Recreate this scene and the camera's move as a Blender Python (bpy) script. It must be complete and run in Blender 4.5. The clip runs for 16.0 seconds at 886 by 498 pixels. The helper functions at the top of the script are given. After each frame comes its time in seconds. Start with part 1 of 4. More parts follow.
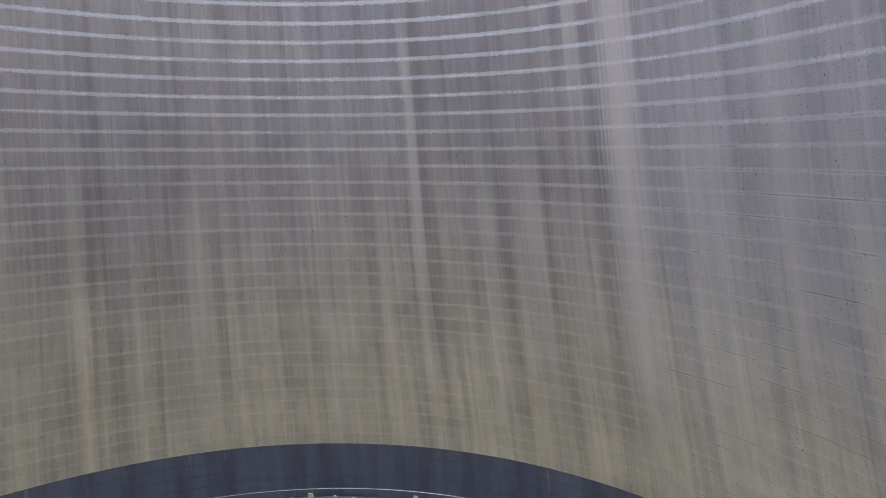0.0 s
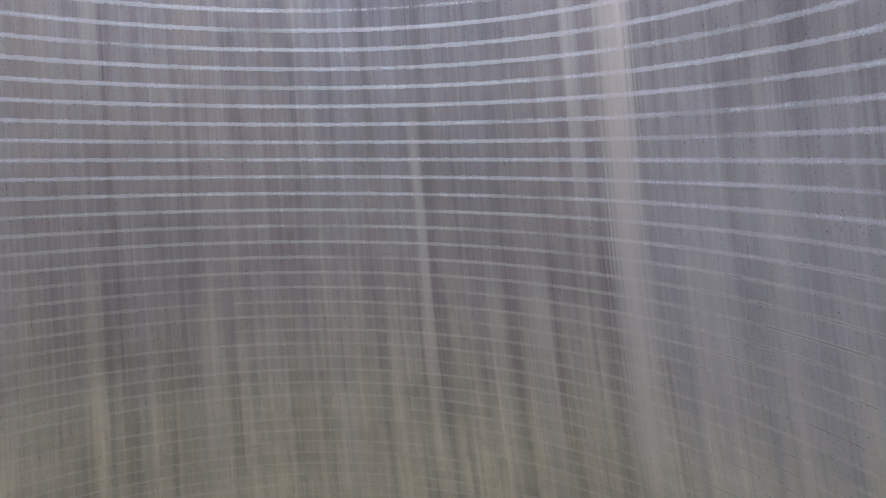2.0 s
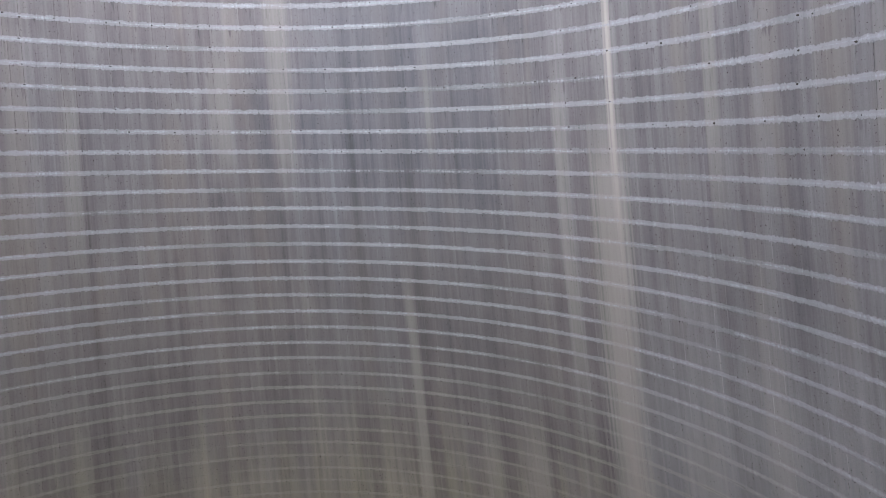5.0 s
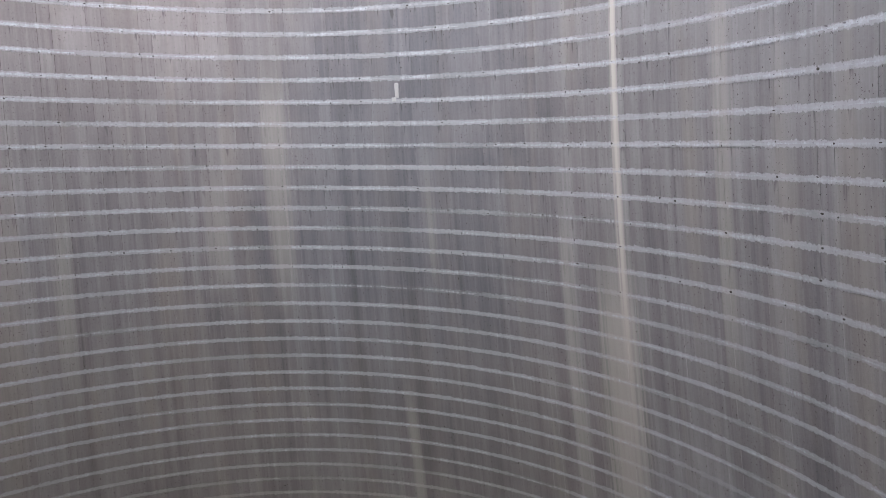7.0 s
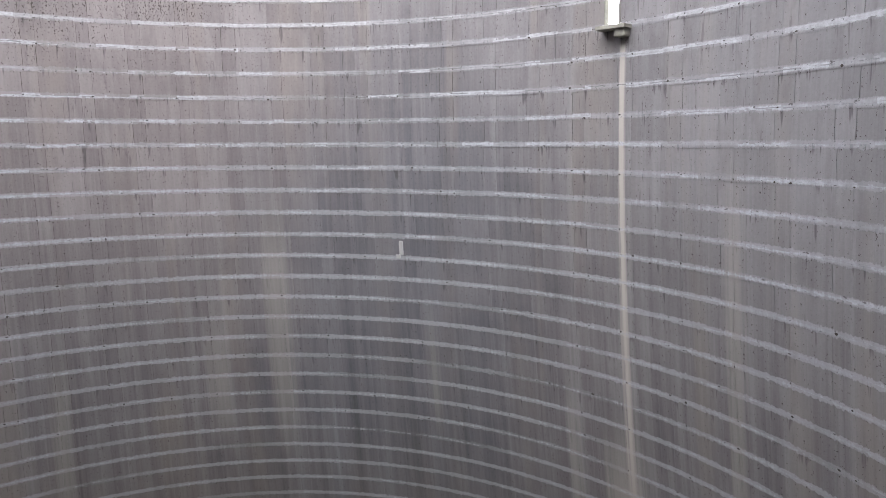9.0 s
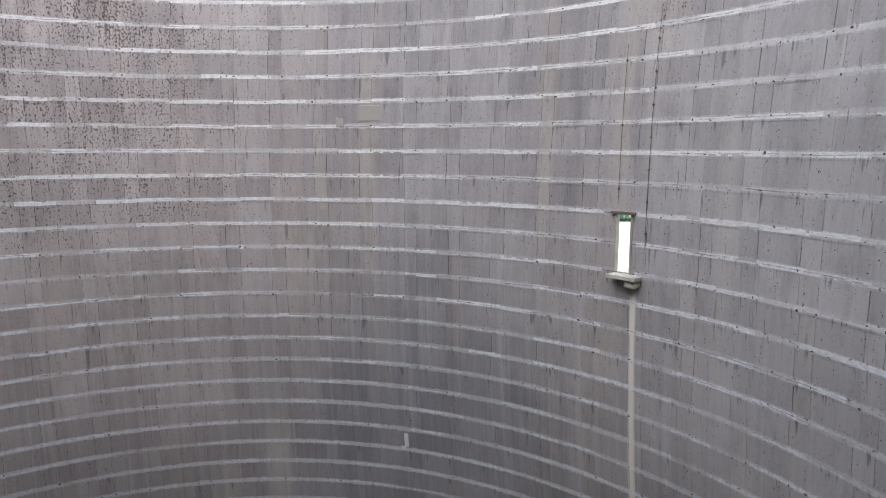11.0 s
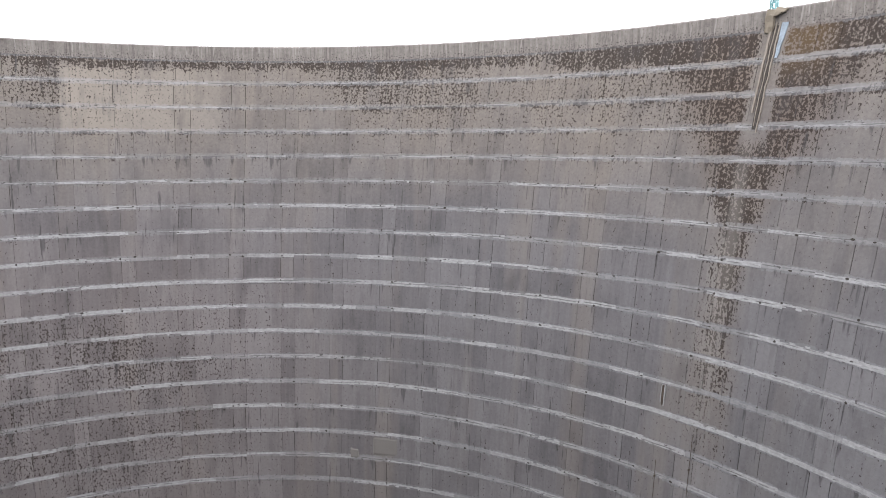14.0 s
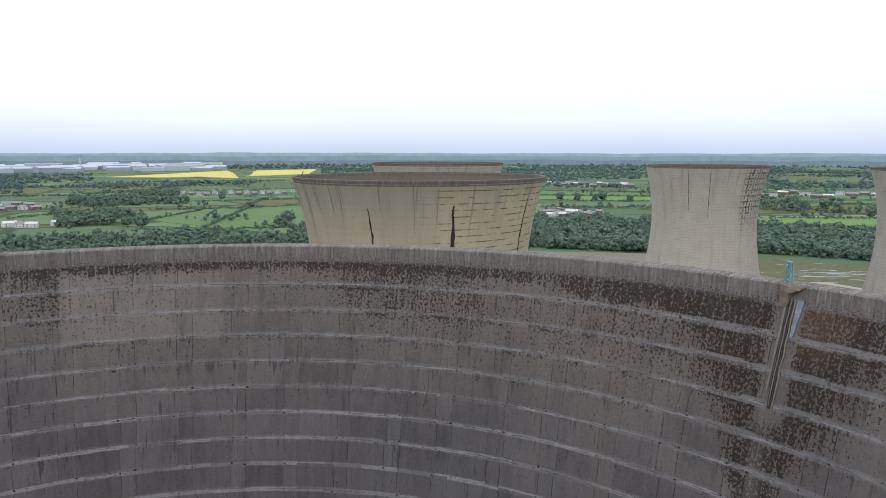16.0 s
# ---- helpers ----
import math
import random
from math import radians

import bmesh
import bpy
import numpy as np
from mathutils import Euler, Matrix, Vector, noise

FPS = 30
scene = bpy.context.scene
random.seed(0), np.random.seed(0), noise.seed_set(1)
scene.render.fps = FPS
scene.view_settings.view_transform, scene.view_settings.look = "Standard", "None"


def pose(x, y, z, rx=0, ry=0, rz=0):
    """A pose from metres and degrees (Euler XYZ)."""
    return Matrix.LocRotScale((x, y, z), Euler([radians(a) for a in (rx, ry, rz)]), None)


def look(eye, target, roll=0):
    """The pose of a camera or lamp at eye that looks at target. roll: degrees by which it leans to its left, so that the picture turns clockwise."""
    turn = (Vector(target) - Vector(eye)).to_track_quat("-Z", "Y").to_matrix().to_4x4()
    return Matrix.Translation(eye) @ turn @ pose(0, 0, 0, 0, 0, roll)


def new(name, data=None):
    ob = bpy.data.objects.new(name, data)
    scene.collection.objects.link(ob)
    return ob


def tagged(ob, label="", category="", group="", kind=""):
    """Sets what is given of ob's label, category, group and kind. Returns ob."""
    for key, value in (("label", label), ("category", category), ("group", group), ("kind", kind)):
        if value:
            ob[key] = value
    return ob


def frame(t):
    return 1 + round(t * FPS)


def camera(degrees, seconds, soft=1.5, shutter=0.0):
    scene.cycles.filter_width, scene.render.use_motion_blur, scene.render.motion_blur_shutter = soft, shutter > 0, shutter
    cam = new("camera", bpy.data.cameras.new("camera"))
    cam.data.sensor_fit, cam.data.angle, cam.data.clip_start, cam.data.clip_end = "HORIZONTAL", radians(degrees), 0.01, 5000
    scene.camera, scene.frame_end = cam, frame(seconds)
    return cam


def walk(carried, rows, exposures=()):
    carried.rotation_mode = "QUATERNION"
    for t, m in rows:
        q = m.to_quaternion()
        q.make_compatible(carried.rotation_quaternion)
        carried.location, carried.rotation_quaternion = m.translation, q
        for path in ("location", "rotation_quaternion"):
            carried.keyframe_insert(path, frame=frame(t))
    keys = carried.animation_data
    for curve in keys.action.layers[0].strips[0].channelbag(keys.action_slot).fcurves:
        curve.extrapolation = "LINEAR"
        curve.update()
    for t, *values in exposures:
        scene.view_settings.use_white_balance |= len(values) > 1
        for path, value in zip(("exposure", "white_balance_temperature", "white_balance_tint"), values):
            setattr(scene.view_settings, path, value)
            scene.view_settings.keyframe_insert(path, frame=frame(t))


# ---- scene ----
cam = camera(67.29, 16.0, soft=0.65)
# seconds, then x, y, z in metres from the tower's axis and the ground, then yaw, pitch and lean in degrees
ROWS = [
    (0.0, 8.636, -18.659, 33.407, -0.389, -8.119, -0.185),
    (0.5, 8.778, -18.414, 34.793, -0.029, -7.930, 0.014),
    (1.0, 8.802, -18.346, 36.169, 0.316, -7.903, 0.045),
    (1.5, 8.742, -18.429, 37.762, 0.625, -7.884, 0.000),
    (2.0, 8.833, -18.499, 39.374, 0.725, -7.917, -0.071),
    (2.5, 8.876, -18.759, 41.124, 0.639, -7.968, -0.135),
    (3.0, 8.852, -18.962, 42.727, 0.535, -8.093, -0.178),
    (3.5, 8.784, -18.389, 44.480, 0.408, -8.337, -0.191),
    (6.0, 8.736, -15.565, 52.286, 0.318, -8.579, -0.233),
    (6.5, 8.649, -15.275, 53.991, 0.334, -8.642, -0.200),
    (7.0, 8.602, -14.221, 55.648, 0.395, -8.786, -0.224),
    (7.5, 8.436, -13.183, 57.586, 0.204, -8.935, -0.228),
    (8.0, 8.315, -12.801, 59.530, 0.087, -9.099, -0.169),
    (10.5, 8.145, -11.446, 70.240, 0.234, -8.983, -0.157),
    (11.0, 8.111, -10.735, 72.621, 0.479, -8.869, 0.007),
    (11.5, 8.012, -10.486, 74.842, 0.631, -8.743, 0.077),
    (12.0, 7.896, -10.447, 77.271, 0.735, -8.762, 0.106),
    (12.5, 7.692, -10.019, 79.587, 0.714, -8.774, 0.075),
    (13.0, 7.502, -9.066, 82.097, 0.674, -8.810, 0.062),
    (13.5, 7.469, -8.170, 84.505, 0.715, -8.805, 0.035),
    (14.0, 7.420, -7.742, 87.187, 0.697, -8.907, -0.008),
    (14.5, 7.479, -7.757, 89.518, 0.777, -8.836, -0.047),
    (15.0, 7.637, -7.729, 91.765, 0.848, -8.671, -0.077),
    (15.5, 7.627, -6.976, 93.635, 0.861, -8.559, -0.060),
    (16.0, 7.207, -5.942, 95.811, 0.825, -8.346, 0.045),
]
EXPOSURES = [
    (0.0, 3.87, 5700, 16), (3.5, 3.6, 5860, 14), (6.0, 3.22, 6100, 12), (8.0, 2.75, 6300, 12), (10.5, 1.98, 6350, 11), (12.5, 1.35, 6300, 10),
    (13.5, 1.06, 6350, 10), (14.5, 0.68, 6380, 10), (15.0, 0.32, 6320, 10), (15.5, -0.14, 6260, 10), (16.0, -0.46, 6200, 10),
]
walk(cam, [(t, pose(x, y, z, 90 + pitch, 0, yaw) @ pose(0, 0, 0, 0, 0, lean)) for t, x, y, z, yaw, pitch, lean in ROWS], EXPOSURES)

# ---- sky and sun: bright overcast ----
SUN_ELEVATION, SUN_TURN = radians(55), radians(192)
world = bpy.data.worlds.new("overcast_sky")
scene.world = world
world.use_nodes = True
wt = world.node_tree
wt.nodes.clear()
w_out = wt.nodes.new("ShaderNodeOutputWorld")
w_bg = wt.nodes.new("ShaderNodeBackground")
w_sky = wt.nodes.new("ShaderNodeTexSky")
w_sky.sky_type, w_sky.sun_disc = "NISHITA", False
w_sky.sun_elevation, w_sky.sun_rotation = SUN_ELEVATION, SUN_TURN
w_sky.air_density, w_sky.dust_density = 1.0, 3.0
w_coord = wt.nodes.new("ShaderNodeTexCoord")
w_split = wt.nodes.new("ShaderNodeSeparateXYZ")
w_ramp = wt.nodes.new("ShaderNodeValToRGB")
w_noise = wt.nodes.new("ShaderNodeTexNoise")
w_map = wt.nodes.new("ShaderNodeMapping")
w_mix = wt.nodes.new("ShaderNodeMix")
w_mul = wt.nodes.new("ShaderNodeMix")
w_map.inputs["Scale"].default_value = (1.0, 1.0, 5.0)
w_noise.inputs["Scale"].default_value, w_noise.inputs["Detail"].default_value = 3.0, 5.0
# cloud sheet: pale blue at the horizon, white above
w_ramp.color_ramp.elements[0].position, w_ramp.color_ramp.elements[0].color = 0.0, (7.9, 8.8, 10.8, 1)
w_ramp.color_ramp.elements[1].position, w_ramp.color_ramp.elements[1].color = 0.6, (14.0, 14.1, 14.3, 1)
for at, colour in ((0.015, (9.3, 10.0, 11.7, 1)), (0.045, (11.6, 12.0, 13.0, 1)), (0.11, (13.4, 13.6, 14.0, 1))):
    w_ramp.color_ramp.elements.new(at).color = colour
w_mix.data_type = w_mul.data_type = "RGBA"
w_mul.blend_type = "MULTIPLY"
w_mix.inputs["Factor"].default_value = 0.9
w_mul.inputs["Factor"].default_value = 0.12
for a, b in ((w_coord.outputs["Generated"], w_split.inputs[0]), (w_split.outputs["Z"], w_ramp.inputs[0]), (w_coord.outputs["Generated"], w_map.inputs[0]),
             (w_map.outputs[0], w_noise.inputs["Vector"]), (w_sky.outputs[0], w_mix.inputs[6]), (w_ramp.outputs[0], w_mix.inputs[7]),
             (w_mix.outputs[2], w_mul.inputs[6]), (w_noise.outputs["Fac"], w_mul.inputs[7]), (w_mul.outputs[2], w_bg.inputs[0]), (w_bg.outputs[0], w_out.inputs[0])):
    wt.links.new(a, b)
w_bg.inputs["Strength"].default_value = 0.13
sun = new("sun", bpy.data.lights.new("sun", "SUN"))
sun.data.energy, sun.data.angle, sun.data.color = 0.9, radians(60), (1.0, 0.96, 0.9)
sun.matrix_world = look((60 * math.sin(SUN_TURN), 60 * math.cos(SUN_TURN), 60 * math.tan(SUN_ELEVATION)), (0, 0, 0))

# ---- the tower's form ----
FIRST, LAST, PAINT = -48, 30, -44  # lowest and highest cast; below PAINT the shell is tarred


def radius(z):
    """Inner radius of the shell at the height z."""
    s, r = z / 50 - 1, 0.0
    for c in (10.9217, -6.6605, -13.2962, 8.4494, 8.6315, 6.8947, -9.1149, 22.0891):
        r = r * s + c
    return r


# heights of the joints between the casts
RING = {k: float(np.polyval((-0.9538, -1.3075, -0.0182, 0.1889, 0.4968, 44.2606, 57.9046), k / 40)) for k in range(FIRST - 3, LAST + 4)}
RIM = 91.6
V_POLY = np.polyfit([RING[k] / 50 - 1 for k in range(FIRST, LAST + 2)], list(range(FIRST, LAST + 2)), 5)


def ring_z(v):
    k = math.floor(v)
    return RING[k] + (v - k) * (RING[k + 1] - RING[k])


def on_shell(degrees, v, inward=0.0):
    """A place on the inner face: angle from +y towards +x, and height in casts."""
    z = ring_z(v)
    r = radius(z) - inward
    return Vector((r * math.sin(radians(degrees)), r * math.cos(radians(degrees)), z))


# ---- node helpers ----
class Nodes:
    def __init__(self, name):
        self.mat = bpy.data.materials.new(name)
        self.mat.use_nodes = True
        self.t = self.mat.node_tree
        self.bsdf = self.t.nodes["Principled BSDF"]

    def put(self, socket, value):
        if isinstance(value, (int, float)):
            socket.default_value = value
        elif isinstance(value, tuple):
            socket.default_value = (*value, 1) if len(socket.default_value) == 4 and len(value) == 3 else value
        else:
            self.t.links.new(value, socket)

    def math(self, op, a, b=0.0, c=0.0, clamp=False):
        n = self.t.nodes.new("ShaderNodeMath")
        n.operation, n.use_clamp = op, clamp
        for s, v in zip(n.inputs, (a, b, c)):
            self.put(s, v)
        return n.outputs[0]

    def add(self, a, b): return self.math("ADD", a, b)
    def sub(self, a, b): return self.math("SUBTRACT", a, b)
    def mul(self, a, b): return self.math("MULTIPLY", a, b)

    def step(self, x, lo, hi, out_lo=0.0, out_hi=1.0):
        n = self.t.nodes.new("ShaderNodeMapRange")
        n.interpolation_type = "SMOOTHSTEP"
        for s, v in zip(n.inputs, (x, lo, hi, out_lo, out_hi)):
            self.put(s, v)
        return n.outputs[0]

    def vec(self, x, y, z=0.0):
        n = self.t.nodes.new("ShaderNodeCombineXYZ")
        for s, v in zip(n.inputs, (x, y, z)):
            self.put(s, v)
        return n.outputs[0]

    def noise(self, vector, scale=1.0, detail=3.0, rough=0.55, w=None):
        n = self.t.nodes.new("ShaderNodeTexNoise")
        self.put(n.inputs["Vector"], vector)
        n.inputs["Scale"].default_value, n.inputs["Detail"].default_value, n.inputs["Roughness"].default_value = scale, detail, rough
        return n.outputs["Fac"]

    def mix(self, f, a, b, blend="MIX"):
        n = self.t.nodes.new("ShaderNodeMix")
        n.data_type, n.blend_type = "RGBA", blend
        for s, v in zip((n.inputs[0], n.inputs[6], n.inputs[7]), (f, a, b)):
            self.put(s, v)
        return n.outputs[2]

    def position(self):
        n = self.t.nodes.new("ShaderNodeNewGeometry")
        s = self.t.nodes.new("ShaderNodeSeparateXYZ")
        self.t.links.new(n.outputs["Position"], s.inputs[0])
        return n.outputs["Position"], s.outputs[0], s.outputs[1], s.outputs[2]

    def object_place(self):
        n = self.t.nodes.new("ShaderNodeTexCoord")
        s = self.t.nodes.new("ShaderNodeSeparateXYZ")
        self.t.links.new(n.outputs["Object"], s.inputs[0])
        return n.outputs["Object"], s.outputs[0], s.outputs[1], s.outputs[2]

    def any_random(self):
        a = self.t.nodes.new("ShaderNodeNewGeometry").outputs["Random Per Island"]
        b = self.t.nodes.new("ShaderNodeObjectInfo").outputs["Random"]
        return self.math("FRACT", self.add(a, b))

    def finish(self, colour, rough=0.85, bump=None, strength=0.3, distance=0.02, metallic=0.0, specular=0.3):
        self.put(self.bsdf.inputs["Base Color"], colour)
        self.put(self.bsdf.inputs["Roughness"], rough)
        self.bsdf.inputs["Metallic"].default_value = metallic
        self.bsdf.inputs["Specular IOR Level"].default_value = specular
        if bump is not None:
            n = self.t.nodes.new("ShaderNodeBump")
            n.inputs["Strength"].default_value, n.inputs["Distance"].default_value = strength, distance
            self.put(n.inputs["Height"], bump)
            self.t.links.new(n.outputs[0], self.bsdf.inputs["Normal"])
        return self.mat


def plain(name, colour, rough=0.7, grain=6.0, amount=0.35, metallic=0.0):
    """A surface of one colour with blotches and grain of its own."""
    n = Nodes(name)
    p = n.object_place()[0]
    big, fine = n.noise(p, grain * 0.25, 4), n.noise(p, grain * 4, 3)
    f = n.add(n.mul(n.sub(big, 0.5), amount * 2), n.mul(n.sub(fine, 0.5), amount))
    c = n.mix(n.math("ADD", 0.5, f, clamp=True), tuple(v * (1 - amount) for v in colour), tuple(min(1, v * (1 + amount)) for v in colour))
    return n.finish(c, rough, fine, 0.25, 0.01, metallic)


def casts_of(n, z):
    """Height in casts, from the height in metres."""
    s = n.sub(n.mul(z, 0.02), 1.0)
    v = n.add(n.mul(s, float(V_POLY[0])), float(V_POLY[1]))
    for c in V_POLY[2:]:
        v = n.add(n.mul(s, v), float(c))
    return v


def shell_coordinates(n, own=False):
    """Place, metres along the shell's girth, height in casts."""
    p, x, y, z = n.object_place() if own else n.position()
    return p, n.mul(n.math("ARCTAN2", x, y), 21.0), casts_of(n, z)


def girth(degrees):
    return radians(degrees) * 21.0


# pale runs of lime and washed concrete down the shell: angle at the top, drift over the run, half width, top and foot in casts, strength
RUNS = [
    (48.0, -0.2, 0.17, 8.6, -16, 0.95), (46.9, -0.8, 0.95, -5, -44, 0.8), (15.5, 0.6, 0.32, -13, -36, 0.55), (61.2, 0.0, 0.42, 6, -14, 0.5),
    (-1.3, 0.1, 0.75, 4, -13, 0.5), (-29.8, -0.8, 0.5, -2.6, -16, 0.45), (-10.4, 0.3, 0.6, -1, -11, 0.4), (20.8, 0.0, 0.35, -1, -10, 0.4),
    (40.0, 0.6, 0.3, -3, -22, 0.45), (49.4, 0.7, 0.2, 29.4, 21, 0.2), (50.0, -0.6, 0.3, 27.6, 16, 0.2), (32.5, 0.4, 0.7, -20, -44, 0.35), (56.5, -0.5, 1.3, -18, -44, 0.3),
    (-17.5, 0.3, 0.8, -24, -44, 0.3), (2.0, 0.4, 0.5, -30, -44, 0.35), (66.0, 0.0, 0.7, -10, -40, 0.3), (26.0, 0.3, 0.4, -22, -44, 0.3),
]


def streaks(n, u, v, girth_scale, height_scale, detail=3.0, offset=0.0):
    return n.noise(n.vec(n.mul(u, girth_scale), n.mul(v, height_scale), offset), 1.0, detail, 0.6)


def weathered_shell(n, u, v, p, panel=True):
    """Colour of the bare inner concrete, from its casting tones, water runs, lime runs, lichen and brightened growth.
    """
    cloud = n.noise(n.vec(n.mul(u, 0.16), n.mul(v, 0.2)), 1.0, 4)
    grain = n.noise(p, 9.0, 4, 0.65)
    each = n.any_random() if panel else 0.5
    low = n.step(v, 9, -9)  # the wet lower part of the shell is streaked the most
    tone = n.add(n.mul(n.sub(cloud, 0.5), 0.6), n.mul(n.sub(each, 0.5), n.step(v, -12, 4, 0.1, 0.3)))
    tone = n.add(tone, n.mul(n.sub(grain, 0.5), n.step(v, -5, 15, 0.25, 0.4)))
    broad = n.sub(streaks(n, u, v, 0.75, 0.018, 4.0), 0.5)
    fine = n.sub(streaks(n, u, v, 3.4, 0.04, 3.0, 5.0), 0.5)
    thin = n.sub(streaks(n, u, v, 11.0, 0.16, 2.0, 9.0), 0.5)
    foot_streak = n.mul(n.sub(streaks(n, u, v, 1.5, 0.025, 3.0, 77.0), 0.5), n.step(v, -12, -30, 0.0, 0.9))
    wet = n.add(n.add(foot_streak, n.mul(broad, 1.35)), n.add(n.mul(fine, 0.95), n.mul(thin, n.sub(0.75, n.mul(low, 0.4)))))
    tone = n.sub(n.add(tone, n.mul(wet, n.mul(n.add(n.mul(low, 0.7), 0.3), n.step(v, -10, -20, 1.0, 0.75)))), n.add(n.step(v, 8, 18, 0.0, 0.11), n.step(v, 18, 26, 0.0, 0.07)))
    c = n.mix(n.math("ADD", tone, 0.5, clamp=True), (0.072, 0.068, 0.074), (0.198, 0.188, 0.196))
    # a warm brown tinge in broad columns
    warm = n.mul(n.step(streaks(n, u, v, 0.5, 0.05, 3.0, 21.0), 0.5, 0.68), 0.42)
    c = n.mix(warm, c, (0.18, 0.157, 0.142), "MIX")
    brown = n.mul(n.step(n.add(v, n.mul(n.sub(cloud, 0.5), 8)), 22, 29), 0.72)
    c = n.mix(brown, c, n.mix(grain, (0.1, 0.085, 0.074), (0.226, 0.193, 0.166)))
    # a darker bluish field in the wall's middle, and a paler one eastward
    blue_field = n.mul(n.step(n.add(n.math("ABSOLUTE", n.sub(u, girth(15))), n.mul(n.sub(cloud, 0.5), 8)), 10.5, 3.0), n.mul(n.step(n.add(v, n.mul(broad, 12)), -27, -16), n.step(n.add(v, n.mul(fine, 10)), 12, 1)))
    c = n.mix(n.mul(blue_field, 0.64), c, n.mix(n.math("ADD", tone, 0.5, clamp=True), (0.053, 0.055, 0.066), (0.126, 0.131, 0.15)))
    pale_field = n.mul(n.step(n.add(u, n.mul(broad, 8)), girth(38), girth(58)), n.add(n.mul(n.step(v, 24, 13, 0.25, 1.1), n.step(v, 5, -3, 1.0, 0.2)), n.add(n.step(v, -12, -22, 0.0, 1.6), n.step(v, -30, -42, 0.0, 0.5))))
    c = n.mix(n.mul(pale_field, 0.36), c, n.mix(n.math("ADD", tone, 0.5, clamp=True), (0.15, 0.148, 0.156), (0.25, 0.246, 0.258)))
    # a rosy tinge on the drier western side
    rosy = n.mul(n.step(n.add(u, n.mul(broad, 10)), girth(22), girth(-16)), n.mul(n.step(v, -8, 8), n.step(v, 27, 20)))
    c = n.mix(n.mul(rosy, 0.4), c, n.mix(n.math("ADD", tone, 0.5, clamp=True), (0.115, 0.094, 0.092), (0.262, 0.222, 0.216)))
    # brown silt on the wall's middle, left by the spray
    silt = n.mul(n.mul(n.step(n.add(v, n.mul(broad, 14)), -7, -17), n.step(v, -40, -28)), n.step(u, girth(52), girth(36)))
    c = n.mix(n.mul(silt, 0.25), c, n.mix(n.math("ADD", tone, 0.5, clamp=True), (0.085, 0.072, 0.06), (0.21, 0.183, 0.152)))
    # rusty and green growth towards the foot, painted paler to add light there
    lit_algae = n.mul(n.step(n.add(v, n.mul(n.sub(streaks(n, u, v, 0.9, 0.03, 3.0, 31.0), 0.5), 22)), -22, -40), 0.75)
    c = n.mix(n.mul(lit_algae, n.step(tone, -0.5, 0.4, 0.6, 1.0)), c, n.mix(n.math("ADD", tone, 0.5, clamp=True), (0.175, 0.163, 0.108), (0.35, 0.322, 0.228)))
    # dark dribbles that start under the joints
    below = n.sub(1.0, n.math("FRACT", v))
    row = n.math("FLOOR", v)
    reach = n.step(n.noise(n.vec(n.mul(u, 3.0), n.mul(row, 7.3)), 1.0, 2), 0.44, 0.85)
    dribble = n.mul(n.step(n.sub(reach, below), 0.0, 0.25), n.step(n.noise(n.vec(n.mul(u, 8.0), n.mul(row, 3.1)), 1.0, 1), 0.5, 0.62))
    c = n.mix(n.mul(dribble, n.step(v, -14, 2, 0.1, 0.6)), c, (0.045, 0.042, 0.045))
    # lichen: small dark flecks, dense in certain fields
    dots = n.noise(n.vec(n.mul(u, 13.0), n.mul(v, 9.5), 3.0), 1.0, 4, 0.7)
    trails = n.sub(n.noise(n.vec(n.mul(u, 8.0), n.mul(v, 0.9), 62.0), 1.0, 3), 0.5)
    west = n.mul(n.step(u, girth(8), girth(-18)), n.mul(n.step(v, 7, 12), n.step(v, 21.5, 19)))
    patch = n.step(n.noise(n.vec(n.mul(u, 0.22), n.mul(row, 0.62), 4.0), 1.0, 2), 0.34, 0.6, 0.4, 1.0)
    sown = n.add(n.mul(west, n.mul(patch, n.step(v, 16.2, 18.2, 0.27, 0.37))), n.mul(n.step(v, 25, 29.5), n.add(0.08, n.mul(n.step(cloud, 0.36, 0.6), 0.34))))
    under = n.mul(n.step(below, 0.28, 0.03), n.step(n.noise(n.vec(n.mul(u, 0.7), n.mul(row, 2.3), 81.0), 1.0, 2), 0.42, 0.6))
    sown = n.add(sown, n.mul(under, n.step(v, 23, 28, 0.12, 0.42)))
    # a black fringe hangs under the rim beam, longer towards the conductor
    east = n.step(u, girth(14), girth(44))
    hang = n.sub(30.0, v)
    length = n.add(n.mul(n.noise(n.vec(n.mul(u, 0.9), 0.0, 40.0), 1.0, 4), 1.15), n.sub(n.mul(east, 0.55), 0.06))
    fringe = n.mul(n.step(n.math("DIVIDE", hang, length), 1.15, 0.25), n.step(u, girth(58), girth(53), 0.55, 0.95))
    fringe = n.mul(fringe, n.step(streaks(n, u, v, 2.6, 0.25, 3.0, 47.0), 0.4, 0.56, 0.3, 1.0))
    # a brown crust on both sides of the conductor's chase, with a bare margin beside it
    apart = n.math("ABSOLUTE", n.sub(u, girth(50.1)))
    reach = n.step(v, 23, 30.5, 0.75, 4.2)
    crust = n.mul(n.step(n.math("DIVIDE", n.add(apart, n.mul(n.sub(cloud, 0.5), 1.5)), reach), 1.1, 0.25), n.step(n.add(v, n.mul(trails, 8)), 15, 27, 0.0, 1.0))
